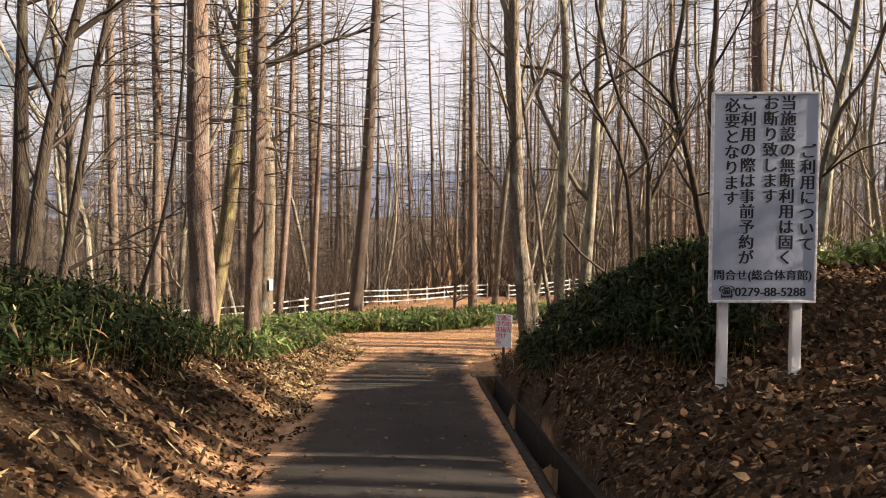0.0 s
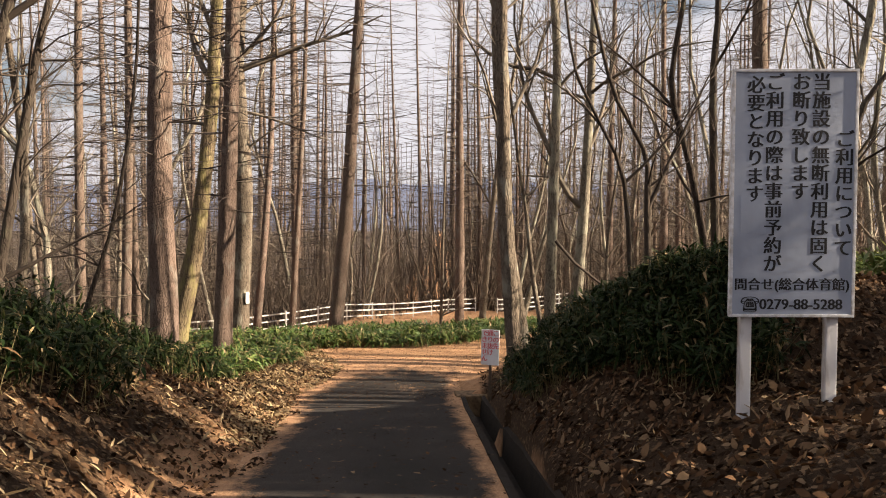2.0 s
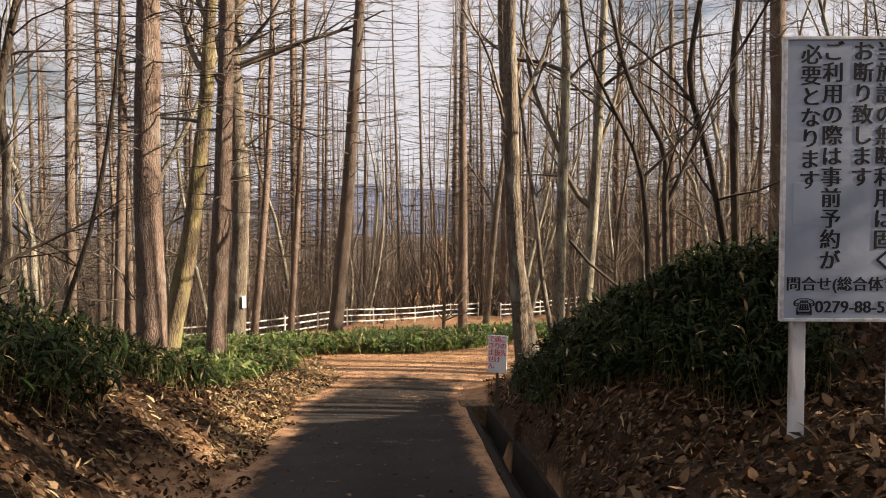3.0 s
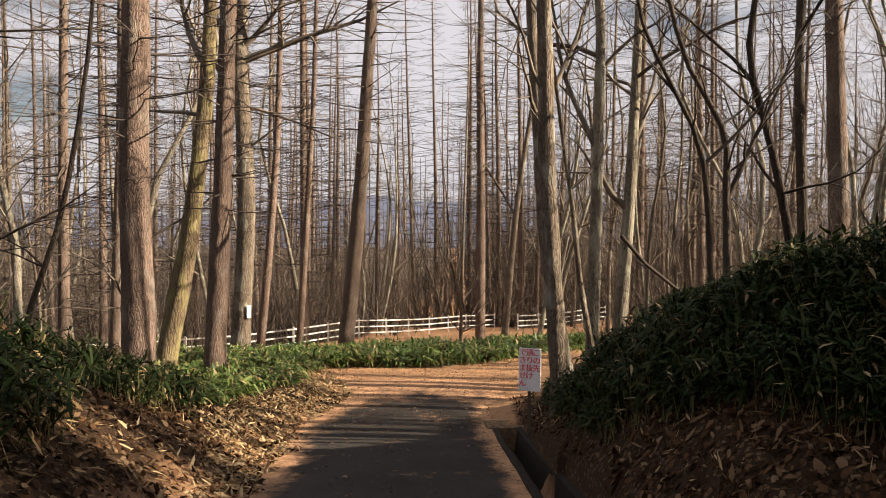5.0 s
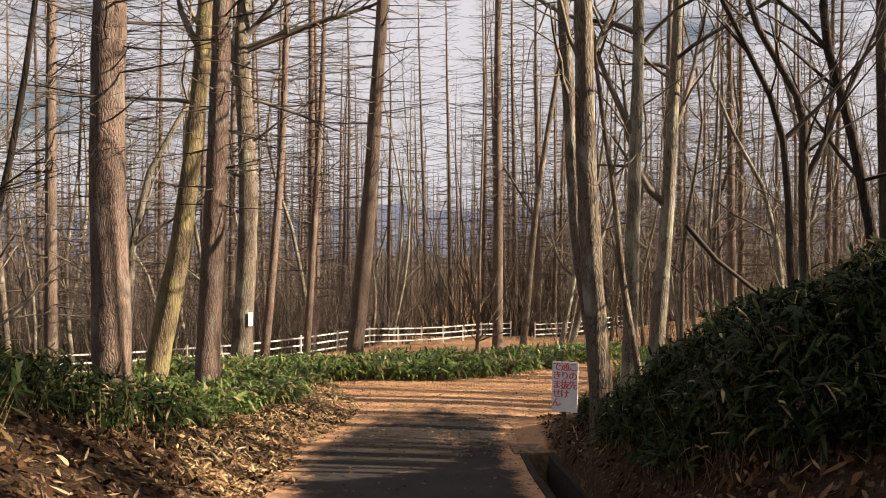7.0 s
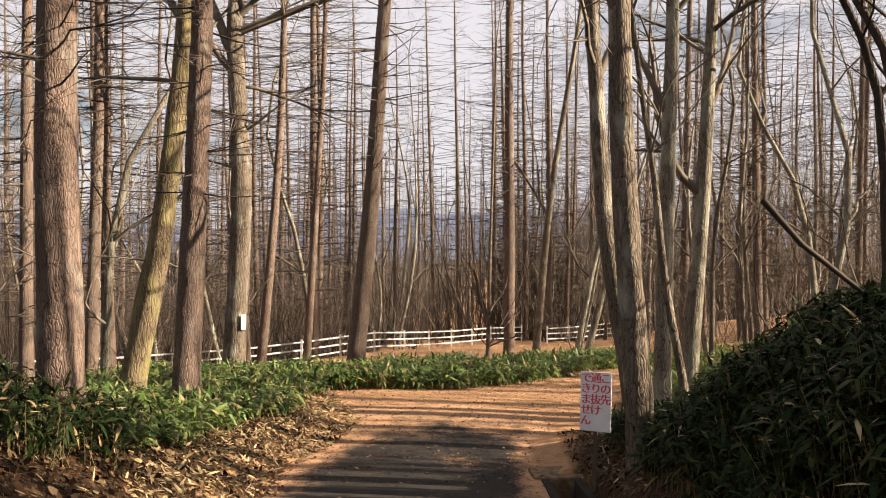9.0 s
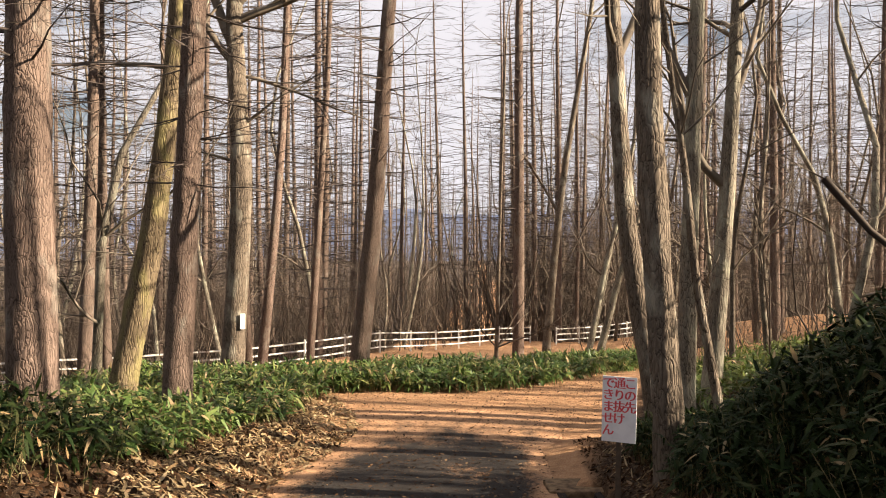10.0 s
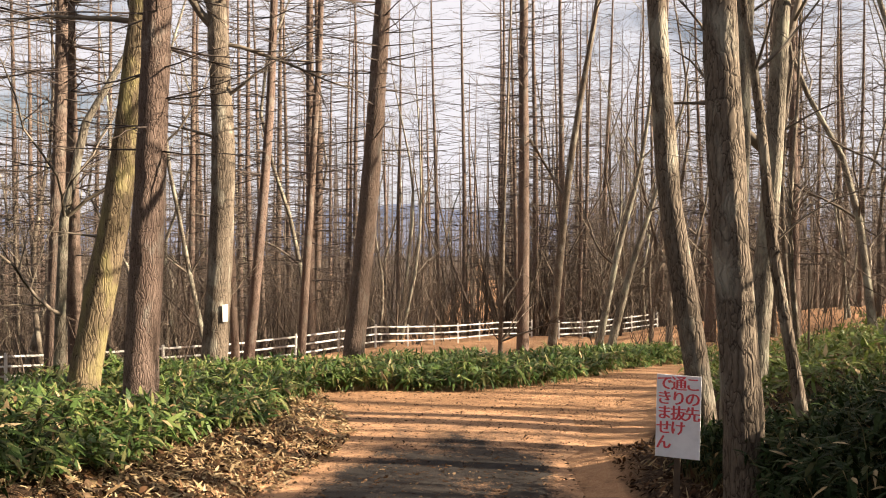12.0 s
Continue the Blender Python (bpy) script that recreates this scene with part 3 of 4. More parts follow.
larch(18, 24, 0.20, 5.5, 2.6, "stout larch on the slope behind the notice board", rooted([(7.2, 18, 2.0), (7.12, 18, 4.5), (7.06, 18, 7.5), (7, 18, 22)]), 14, 20, 0.06, True, 3)

bare_tree(21, rooted([(-5.74, 24.4, -1.6), (-5.57, 24.4, 2.3), (-5.68, 24.4, 5.0), (-5.72, 24.4, 6.6), (-5.5, 24.5, 9.5), (-5.2, 24.6, 12)]), 0.29, M_OAK, M_BRANCH, "stout grey-barked tree forking high above a paper tag",
          [(0.62, (1.0, 0, 0.28), 4.6, 0.11), (0.55, (-0.5, 0.1, 1.0), 5.0, 0.13), (0.42, (0.7, -0.3, 0.5), 1.6, 0.05), (0.5, (0.8, 0.2, -0.05), 3.2, 0.05), (0.38, (-0.7, -0.2, 0.3), 1.8, 0.04)], 0.28, 5, 0.45, 0.3, 22, 0.10, 16, 2, 3, 0.6)
bare_tree(22, rooted([(-5.86, 19.3, -0.8), (-5.52, 19.3, 0.9), (-5.28, 19.3, 2.5), (-5.05, 19.3, 4.5), (-4.95, 19.35, 6.5), (-4.6, 19.4, 10)]), 0.25, M_MOSSY, M_BRANCH, "leaning tree with yellowish moss on its furrowed trunk",
          [(0.62, (-1.0, -0.1, 0.1), 2.2, 0.05), (0.7, (-0.6, 0.3, 1.0), 3.0, 0.08), (0.34, (-1, -0.4, 0.1), 1.2, 0.018)], 0.32, 5, 0.68, 0.3, 20, 0.14, 16, 2, 3, 0.6)
bare_tree(23, rooted([(1.45, 13.9, -0.3), (1.31, 13.9, 1.6), (1.25, 13.9, 3.6), (1.22, 13.9, 5.5), (1.35, 14, 8), (1.3, 14, 11)]), 0.145, M_OAK, M_BRANCH, "furrowed grey oak trunk at the roadside behind a small white sign",
          [(0.62, (-0.5, 0.2, 1.0), 4.0, 0.06), (0.7, (0.7, 0.2, 1.0), 4.0, 0.06), (0.48, (-0.6, -0.2, 0.9), 2.6, 0.03)], 0.28, 4, 0.6, 0.3, 28, 0.13, 18, 2, 3, 0.55)
bare_tree(24, rooted([(1.86, 16.5, -0.5), (1.56, 16.5, 1.4), (1.42, 16.5, 3.3), (1.3, 16.6, 6.0), (1.5, 16.7, 10)]), 0.15, M_OAK, M_BRANCH, "grey-barked trunk leaning toward the lane",
          [(0.6, (0.6, 0.3, 1.0), 3.6, 0.06)], 0.28, 4, 0.55, 0.3, 18, 0.10, 14, 2, 3, 0.6)
bare_tree(25, rooted([(2.0, 14.3, -0.3), (1.8, 14.3, 0.8), (1.69, 14.3, 1.85), (1.56, 14.3, 2.7), (1.35, 14.2, 4.2)]), 0.055, M_OAK, M_BRANCH, "thin crooked sapling in front of the oak trunk",
          [(0.7, (0.7, 0.2, 0.7), 1.4, 0.015)], 0.25, 3, 0.6, 0.35, 10, 0.0, 16, 1, 2, 0.6)
bare_tree(26, rooted([(2.54, 17.5, 0.0), (2.6, 17.5, 2.5), (2.65, 17.5, 5.2), (2.5, 17.6, 8), (2.7, 17.6, 11)]), 0.14, M_PALE, M_BRANCH, "pale grey tree in the clump beyond the mound",
          [(0.45, (-0.5, 0, 1.0), 4.0, 0.06)], 0.3, 5, 0.5, 0.3, 14, 0.08, 14, 2, 3, 0.6)
bare_tree(27, rooted([(3.34, 19, -0.3), (3.5, 19, 1.8), (3.6, 19, 3.8), (3.68, 19, 5.7), (3.9, 19.2, 11)]), 0.16, M_PALE, M_BRANCH, "pale mossy tree forking beyond the mound",
          [(0.42, (-0.7, 0, 0.8), 3.2, 0.08), (0.55, (0.5, 0.2, 1.0), 3.5, 0.06)], 0.3, 5, 0.5, 0.3, 14, 0.08, 14, 2, 3, 0.6)
bare_tree(28, rooted([(2.93, 30, -2.0), (3.45, 30, 0.7), (3.96, 30, 2.7), (4.3, 30, 5), (4.5, 30, 8)]), 0.11, M_PALE, M_BRANCH, "pale young tree leaning across the fence", (), 0.3, 5, 0.4, 0.35, 9, 0.0, 12, 2, 3)
bare_tree(29, rooted([(3.31, 30.3, -2.0), (3.83, 30.3, 0.1), (4.4, 30.3, 1.9), (5.2, 30.3, 4.5)]), 0.15, M_PALE, M_BRANCH, "pale young tree leaning strongly sideways", (), 0.3, 5, 0.4, 0.35, 9, 0.0, 12, 2, 3)
bare_tree(30, rooted([(1.95, 33, -2.35), (2.45, 33, 3.0), (3.3, 33, 8.3), (3.6, 33, 11)]), 0.17, M_OAK, M_BRANCH, "dark slanting tree at the end of the fence", [(0.5, (-0.8, 0, 0.9), 3.5, 0.06)], 0.3, 5, 0.4, 0.3, 10, 0.0, 14, 2, 3)
bare_tree(31, rooted([(0.26, 30, -2.1), (0.36, 30, 2.0), (0.52, 30, 7.4)]), 0.085, M_OAK, M_BRANCH, "thin bare tree near the fence", (), 0.3, 6, 0.35, 0.3, 8, 0.0, 12, 2, 3)
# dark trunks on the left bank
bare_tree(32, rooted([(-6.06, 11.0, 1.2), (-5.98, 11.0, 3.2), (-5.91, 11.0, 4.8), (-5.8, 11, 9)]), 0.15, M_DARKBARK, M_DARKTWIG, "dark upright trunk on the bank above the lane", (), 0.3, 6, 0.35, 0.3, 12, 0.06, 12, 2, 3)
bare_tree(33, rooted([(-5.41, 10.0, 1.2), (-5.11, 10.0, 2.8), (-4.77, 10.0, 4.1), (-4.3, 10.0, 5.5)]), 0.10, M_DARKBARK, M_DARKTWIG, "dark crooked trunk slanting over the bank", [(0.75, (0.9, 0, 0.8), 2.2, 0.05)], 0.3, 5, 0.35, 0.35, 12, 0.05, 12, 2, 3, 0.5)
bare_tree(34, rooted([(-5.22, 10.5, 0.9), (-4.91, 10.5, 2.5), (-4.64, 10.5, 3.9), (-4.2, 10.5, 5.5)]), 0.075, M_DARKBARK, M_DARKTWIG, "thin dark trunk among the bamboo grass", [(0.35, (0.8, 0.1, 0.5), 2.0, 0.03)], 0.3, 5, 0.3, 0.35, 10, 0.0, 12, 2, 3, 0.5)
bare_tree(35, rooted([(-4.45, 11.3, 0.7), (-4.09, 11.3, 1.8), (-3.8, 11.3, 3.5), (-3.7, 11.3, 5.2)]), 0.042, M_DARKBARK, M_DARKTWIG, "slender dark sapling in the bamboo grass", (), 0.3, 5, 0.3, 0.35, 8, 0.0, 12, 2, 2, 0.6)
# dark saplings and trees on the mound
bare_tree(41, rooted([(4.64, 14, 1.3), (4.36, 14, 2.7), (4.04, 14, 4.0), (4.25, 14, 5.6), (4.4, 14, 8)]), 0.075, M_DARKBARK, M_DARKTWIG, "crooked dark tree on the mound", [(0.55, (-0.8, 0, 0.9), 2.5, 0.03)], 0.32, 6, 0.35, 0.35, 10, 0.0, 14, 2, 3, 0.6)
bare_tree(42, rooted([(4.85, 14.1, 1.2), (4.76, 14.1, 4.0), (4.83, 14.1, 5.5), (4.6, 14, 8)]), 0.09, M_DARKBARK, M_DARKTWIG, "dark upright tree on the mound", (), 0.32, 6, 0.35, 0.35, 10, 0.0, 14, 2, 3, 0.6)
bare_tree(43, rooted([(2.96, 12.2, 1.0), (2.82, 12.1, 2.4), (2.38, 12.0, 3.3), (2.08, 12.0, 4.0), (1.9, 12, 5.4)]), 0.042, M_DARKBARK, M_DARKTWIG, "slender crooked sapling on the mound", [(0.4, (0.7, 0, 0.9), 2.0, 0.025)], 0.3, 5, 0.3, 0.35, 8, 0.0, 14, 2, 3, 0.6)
bare_tree(44, rooted([(5.82, 12, 1.5), (5.99, 12, 3.3), (6.29, 12, 5.0), (6.5, 12, 8)]), 0.10, M_PALE, M_BRANCH, "pale tree on the mound behind the notice board", (), 0.3, 6, 0.35, 0.35, 10, 0.0, 14, 2, 3, 0.6)
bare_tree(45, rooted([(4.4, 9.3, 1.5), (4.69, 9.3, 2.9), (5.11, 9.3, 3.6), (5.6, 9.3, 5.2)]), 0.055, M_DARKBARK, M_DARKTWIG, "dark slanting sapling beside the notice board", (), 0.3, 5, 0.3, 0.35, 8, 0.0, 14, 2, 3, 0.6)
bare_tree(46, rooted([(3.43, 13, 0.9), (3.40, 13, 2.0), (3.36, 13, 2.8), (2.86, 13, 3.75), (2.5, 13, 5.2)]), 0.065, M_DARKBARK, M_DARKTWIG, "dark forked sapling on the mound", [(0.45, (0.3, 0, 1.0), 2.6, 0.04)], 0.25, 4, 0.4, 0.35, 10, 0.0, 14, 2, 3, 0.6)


def clear(x, y):
    """True where a random tree may stand."""
    if y < 26 and along(y, ROAD_L) - 1.8 < x < along(y, ROAD_R) + 1.2:
        return False
    return True


# the wood: a few grown larches and bare trees, repeated with turns and sizes
rng = random.Random(5)
near_larch = [larch(100 + k, 22, 0.15, 2.0, 2.8, "tall bare larch with reddish-brown trunk", None, 8, 12, 0.0, True, 1) for k in range(5)]
far_larch = [larch(120 + k, 22, 0.15, 3.5, 2.3, "tall bare larch in the depth of the wood", None, 6, 8, 0.0, True, 0) for k in range(4)]
plain_larch = [larch(130 + k, 22, 0.15, 3.0, 2.6, "tall bare larch up the slope from the lane", None, 7, 9, 0.0, False, 1) for k in range(3)]
thin_bare = []
for k in range(5):
    h = 10 + 1.2 * k
    r_ = random.Random(300 + k)
    pts = [(0, 0, -0.3), (r_.gauss(0, .35), r_.gauss(0, .35), h * .3), (r_.gauss(0, .6), r_.gauss(0, .6), h * .62), (r_.gauss(0, .9), r_.gauss(0, .9), h)]
    thin_bare.append(bare_tree(140 + k, pts, 0.10, (M_OAK, M_PALE)[k % 2], M_BRANCH, "thin bare broad-leaved tree in the wood", (), 0.34, 9, 0.15, 0.32, 6, 0.0, 9, 2, 2, 0.8))
placed = [(-4.4, 14.1), (-4.4, 17.8), (-2.9, 24.6), (1, 32), (-5.7, 24.4), (-5.7, 19.3), (1.4, 13.9)]
used = set()


def plant(kinds, x, y, scale, gap):
    if any((x - a) ** 2 + (y - b) ** 2 < gap * gap for a, b in placed) or not clear(x, y):
        return False
    placed.append((x, y))
    src = rng.choice(kinds)
    m = pose(x, y, ground_z(x, y), rng.gauss(0, 0.8), rng.gauss(0, 0.8), rng.uniform(0, 360))
    if src.name not in used:
        used.add(src.name)
        src.matrix_basis, ob = m, src
    else:
        ob = copy_thing(src, m)
    ob.scale = (scale * rng.uniform(0.9, 1.15),) * 2 + (scale,)
    return True


def scatter(kinds, count, xs, ys, scales, gap, test=None):
    made = tries = 0
    while made < count and tries < count * 30:
        tries += 1
        x, y = rng.uniform(*xs), rng.uniform(*ys)
        if test is None or test(x, y):
            made += plant(kinds, x, y, rng.uniform(*scales), gap)


def beyond(x, y):
    return y > along(x, FENCE_LINE) + 1.2 and abs(x) < 0.62 * y + 6


scatter(near_larch, 40, (-30, 34), (34, 60), (0.85, 1.25), 2.3, beyond)
scatter(far_larch, 66, (-60, 62), (56, 100), (0.9, 1.25), 2.6, beyond)
scatter(thin_bare, 62, (-30, 30), (34, 66), (0.7, 1.2), 1.8, beyond)
scatter(near_larch, 9, (-22, -7), (15, 31), (0.85, 1.1), 2.6)
scatter(thin_bare, 20, (-20, -6.5), (13, 31), (0.6, 1.0), 1.8)
scatter(near_larch, 20, (7, 32), (29, 50), (0.85, 1.1), 2.6)
scatter(thin_bare, 70, (4.6, 28), (23, 52), (0.6, 1.1), 1.5)
scatter(thin_bare, 5, (6, 16), (12.5, 16.5), (0.6, 0.9), 1.6)
scatter(near_larch, 26, (1, 24), (46, 66), (0.85, 1.15), 1.8, beyond)
scatter(thin_bare, 10, (2, 18), (40, 56), (0.8, 1.1), 1.2, beyond)
# the wood goes on uphill on the sunny side, across the lane and behind
# mostly out of view, added to block sun and sky over lane and banks
scatter(plain_larch, 30, (8, 40), (-14, 6.5), (0.85, 1.15), 2.4)
scatter(plain_larch, 8, (8, 20), (0, 7), (0.85, 1.1), 1.8)
scatter(plain_larch, 7, (11, 24), (5.5, 9.5), (0.85, 1.1), 1.5)
scatter(plain_larch, 6, (12, 30), (3, 8), (0.85, 1.15), 2.2)
scatter(thin_bare, 18, (6.5, 24), (-4, 8), (0.6, 1.0), 1.6)
scatter(thin_bare, 14, (8, 22), (13, 23), (0.7, 1.0), 1.8)
scatter(plain_larch, 5, (12, 30), (12, 26), (0.85, 1.1), 2.5)
scatter(plain_larch, 30, (-34, -8), (-16, 14), (0.85, 1.15), 2.8)
scatter(thin_bare, 16, (-20, -6.5), (-10, 9), (0.6, 1.0), 2.0)
scatter(plain_larch, 22, (-14, 18), (-30, -7), (0.85, 1.15), 2.8)


def shrub(seed, spread, height, stems, material, label):
    """A leafless thicket of thin stems."""
    r_ = random.Random(seed)
    w = Wood()
    for _ in range(stems):
        a, q = r_.uniform(0, 6.28), spread * math.sqrt(r_.random())
        limb(w, (q * math.cos(a), q * math.sin(a), -0.1), (math.cos(a) * 0.3 + r_.gauss(0, 0.2), math.sin(a) * 0.3 + r_.gauss(0, 0.2), 1.0), height * r_.uniform(0.5, 1.1), r_.uniform(0.006, 0.016), r_, 2 if r_.random() < 0.7 else 1, -0.01, 0.3, 2)
    ob = new("bare_shrub", w.mesh("bare_shrub", material))
    return tagged(ob, label, "shrub", "leafless shrubs under the trees")


shrubs = [shrub(500 + k, 1.1, 2.8 + 0.7 * (k % 3), 8, M_BRUSH, "leafless brown shrub with many thin stems") for k in range(4)]
rng = random.Random(9)
placed_shrubs = 0
for zone, count in (((-26, 26, 33.5, 56), 90), ((-18, -6, 14, 31), 22), ((4.8, 24, 21, 44), 70), ((7, 20, 12, 21), 16), ((4.2, 12, 9.5, 17), 12), ((-12, 4, 29, 33), 6)):
    for _ in range(count):
        x, y = rng.uniform(zone[0], zone[1]), rng.uniform(zone[2], zone[3])
        if (zone[2] == 33.5 and not beyond(x, y)) or not clear(x, y):
            continue
        m = pose(x, y, ground_z(x, y), 0, 0, rng.uniform(0, 360))
        src = shrubs[placed_shrubs % 4]
        if placed_shrubs < 4:
            src.matrix_basis, ob = m, src
        else:
            ob = copy_thing(src, m)
        s = rng.uniform(0.7, 1.25)
        ob.scale = (s, s, s)
        placed_shrubs += 1

# deeper in, the brush is past counting
def far_brush(seed, count, ys, tall, xs=None):
    """Thin stems with side twigs, standing close all over the slope."""
    g = np.random.default_rng(seed)
    w = Wood()
    made = 0
    while made < count:
        y = g.uniform(*ys)
        x = g.uniform(-0.7 * y - 6, 0.7 * y + 6) if xs is None else g.uniform(*xs)
        if not beyond(x, y):
            continue
        made += 1
        z = ground_z(x, y)
        h = g.uniform(*tall) * (1.5 if g.random() < 0.2 else 1.0)
        r0 = 0.008 + 0.006 * h
        p = np.array([x, y, z - 0.2])
        lean = g.normal(0, 0.2, 2)
        for k in range(3):
            q = p + np.array([lean[0] * h / 3 + g.normal(0, 0.06 * h), lean[1] * h / 3, h / 3])
            w.seg(p, q, r0 * (1 - 0.3 * k), r0 * (0.7 - 0.3 * k) + 0.003)
            for _ in range(3):
                f = g.random()
                a = g.uniform(0, 6.28)
                l = g.uniform(0.4, 1.3)
                s0 = p * (1 - f) + q * f
                s1 = s0 + np.array([math.cos(a) * l * 0.6, math.sin(a) * l * 0.6, l * g.uniform(0.2, 0.9)])
                w.seg(s0, s1, 0.009, 0.004)
                w.seg(s0 * 0.5 + s1 * 0.5, s1 + np.array([g.normal(0, 0.3), 0, g.uniform(-0.1, 0.5)]), 0.006, 0.003)
            p = q
    return tagged(new("brushwood", w.mesh("brushwood", M_BRUSH)), "grey-brown leafless brushwood filling the wood", "brushwood", kind="stuff")


far_brush(61, 1500, (36, 62), (1.8, 4.5))
far_brush(64, 800, (40, 66), (3.5, 9.0), (1, 30))
far_brush(62, 2600, (50, 210), (3.0, 8.5))


def far_wood(seed, count):
    """Tall larches too far off to tell apart: thin trunks with level branches."""
    g = np.random.default_rng(seed)
    w = Wood()
    for _ in range(count):
        y = g.uniform(85, 230)
        x = g.uniform(-0.68 * y, 0.68 * y)
        z, h = ground_z(x, y), g.uniform(15, 27)
        a = np.array([x, y, z - 0.3])
        b = a + np.array([g.normal(0, 0.5), 0, h])
        w.seg(a, b, g.uniform(0.12, 0.2), 0.03)
        for _ in range(26):
            f, l, t = g.uniform(0.25, 0.97), g.uniform(0.8, 2.4), g.uniform(0, 6.28)
            p = a * (1 - f) + b * f
            w.seg(p, p + np.array([math.cos(t) * l, math.sin(t) * l, g.uniform(-0.4, 0.4)]) * (1.15 - f), 0.03, 0.012)
    return tagged(new("distant_larches", w.mesh("distant_larches", M_TWIG)), "bare larches standing close in the depth of the wood", "wood", kind="stuff")


far_wood(63, 480)

# ---- white fence ----
def fence(points, label):
    """Posts with three rails, along points on the ground."""
    top = tagged(new("white_rail_fence"), label, "fence")
    post = box_mesh("post", (0.065, 0.065, 0.98), M_FENCE, 0.008)
    feet = []
    for (ax, ay), (bx, by) in zip(points, points[1:]):
        n_ = max(1, round(math.hypot(bx - ax, by - ay) / 2.0))
        feet += [(ax + (bx - ax) * k / n_, ay + (by - ay) * k / n_) for k in range(n_)]
    feet.append(points[-1])
    for x, y in feet:
        part("post", post, top).matrix_basis = pose(x, y, ground_z(x, y) + 0.37)
    for (ax, ay), (bx, by) in zip(feet, feet[1:]):
        a, b = Vector((ax, ay, ground_z(ax, ay))), Vector((bx, by, ground_z(bx, by)))
        d = b - a
        rail = box_mesh("rail", (0.04, d.length + 0.02, 0.05), M_FENCE, 0.006)
        for h in (0.22, 0.49, 0.76):
            part("rail", rail, top).matrix_basis = Matrix.Translation((a + b) / 2 + Vector((0, 0, h))) @ d.to_track_quat("Y", "Z").to_matrix().to_4x4()
    return top


fence(FENCE_LINE[:7], "white three-rail wooden fence at the edge of the wood")
fence(FENCE_LINE[7:10], "white three-rail wooden fence beyond the gap")


# ---- bamboo grass ----
def thicket(seed, label, count, xs, ys, inside_, height, material, straw_share=0.10, big=1.0):
    """Bamboo grass: stalks that end in fans of long drooping leaves; the stalks are a part."""
    g = np.random.default_rng(seed)
    px, py = [], []
    while len(px) < count:
        x, y = g.uniform(*xs, 4000), g.uniform(*ys, 4000)
        ok = inside_(x, y)
        px += list(x[ok])
        py += list(y[ok])
    px, py = np.array(px[:count]), np.array(py[:count])
    pz = land(px, py)
    clump = 0.72 + 0.5 * np.array([noise.noise((x * 0.9, y * 0.9, seed)) for x, y in zip(px, py)])
    h = height(px, py) * g.uniform(0.45, 1.0, count) * clump
    lean = g.normal(0, 0.22, (count, 2))
    tip = np.stack([px + lean[:, 0] * h, py + lean[:, 1] * h, pz + h], 1)
    foot = np.stack([px, py, pz - 0.03], 1)
    k = 9
    u = np.concatenate([np.full((count, 5), 1.0), g.uniform(0.45, 0.95, (count, k - 5))], 1)
    base = foot[:, None] * (1 - u[..., None]) + tip[:, None] * u[..., None]
    az = g.uniform(0, 2 * np.pi, (count, k))
    el = g.normal(0.25, 0.50, (count, k))
    aim = np.stack([np.cos(az) * np.cos(el), np.sin(az) * np.cos(el), np.sin(el)], -1)
    side = np.stack([-np.sin(az), np.cos(az), g.normal(0, 0.35, (count, k))], -1)
    L = g.uniform(0.10, 0.26, (count, k)) * big
    W = L * g.uniform(0.15, 0.25, (count, k))
    D = g.uniform(-0.1, 1.2, (count, k))
    flat = lambda q: q.reshape(-1, *q.shape[2:])
    dry = g.random(count * k) < straw_share
    for_ = [flat(q) for q in (base, aim, side, L, W, D)]
    top = new("bamboo_grass", leaves_mesh("bamboo_grass", *[q[~dry] for q in for_], material))
    tagged(top, label, "bamboo grass", kind="stuff")
    if dry.any():
        part("dry_leaves", leaves_mesh("dry_leaves", *[q[dry] for q in for_], M_STRAW), top, "withered straw-coloured leaves")
    w = Wood()
    for a, b in zip(foot[::2], tip[::2]):
        w.seg(a, b, 0.004, 0.0025)
    part("stalks", w.mesh("stalks", M_STALK), top)
    return top


def dl(x, y):
    return along(y, ROAD_L) - x


def dr(x, y):
    return x - along(y, ROAD_R)


# bank and mound take the shade-darkened leaves, verge, hedge and slope the sunlit ones
thicket(1, "green bamboo grass crowning the bank, leaf colour darkened for shade", 6400, (-8.5, -2.4), (0.5, 15), lambda x, y: (dl(x, y) > 1.35 + 0.3 * np.sin(y * 1.3)) & (dl(x, y) < 5.5), lambda x, y: np.interp(y, [3, 6, 9, 12, 15], [0.8, 0.86, 0.82, 0.66, 0.55]), M_SASASHADE, 0.05, 0.8)
thicket(2, "green bamboo grass along the verge under the larches", 3400, (-9, -2.3), (14, 21.5), lambda x, y: (dl(x, y) > np.interp(y, [14, 17, 19.5, 21], [1.2, 1.25, 0.75, 0.1])) & (x > -7.5) & (y < 22), lambda x, y: 0.50 + 0 * x, M_SASALIT)
thicket(3, "sunlit green bamboo grass hedge at the bend of the lane", 4200, (-7.5, 5.5), (21.2, 29), lambda x, y: (y > np.interp(x, [-8, -3, -1.7, -.5, .8, 2.5, 3.4, 6], [21.4, 21.4, 21.7, 21.7, 22.5, 24.6, 26, 29])) & (y < np.interp(x, [-8, -5, -3, 0, 3, 6], [22.6, 22.8, 24.0, 25.2, 28.2, 31])), lambda x, y: 0.50 + 0 * x, M_SASALIT, 0.06)
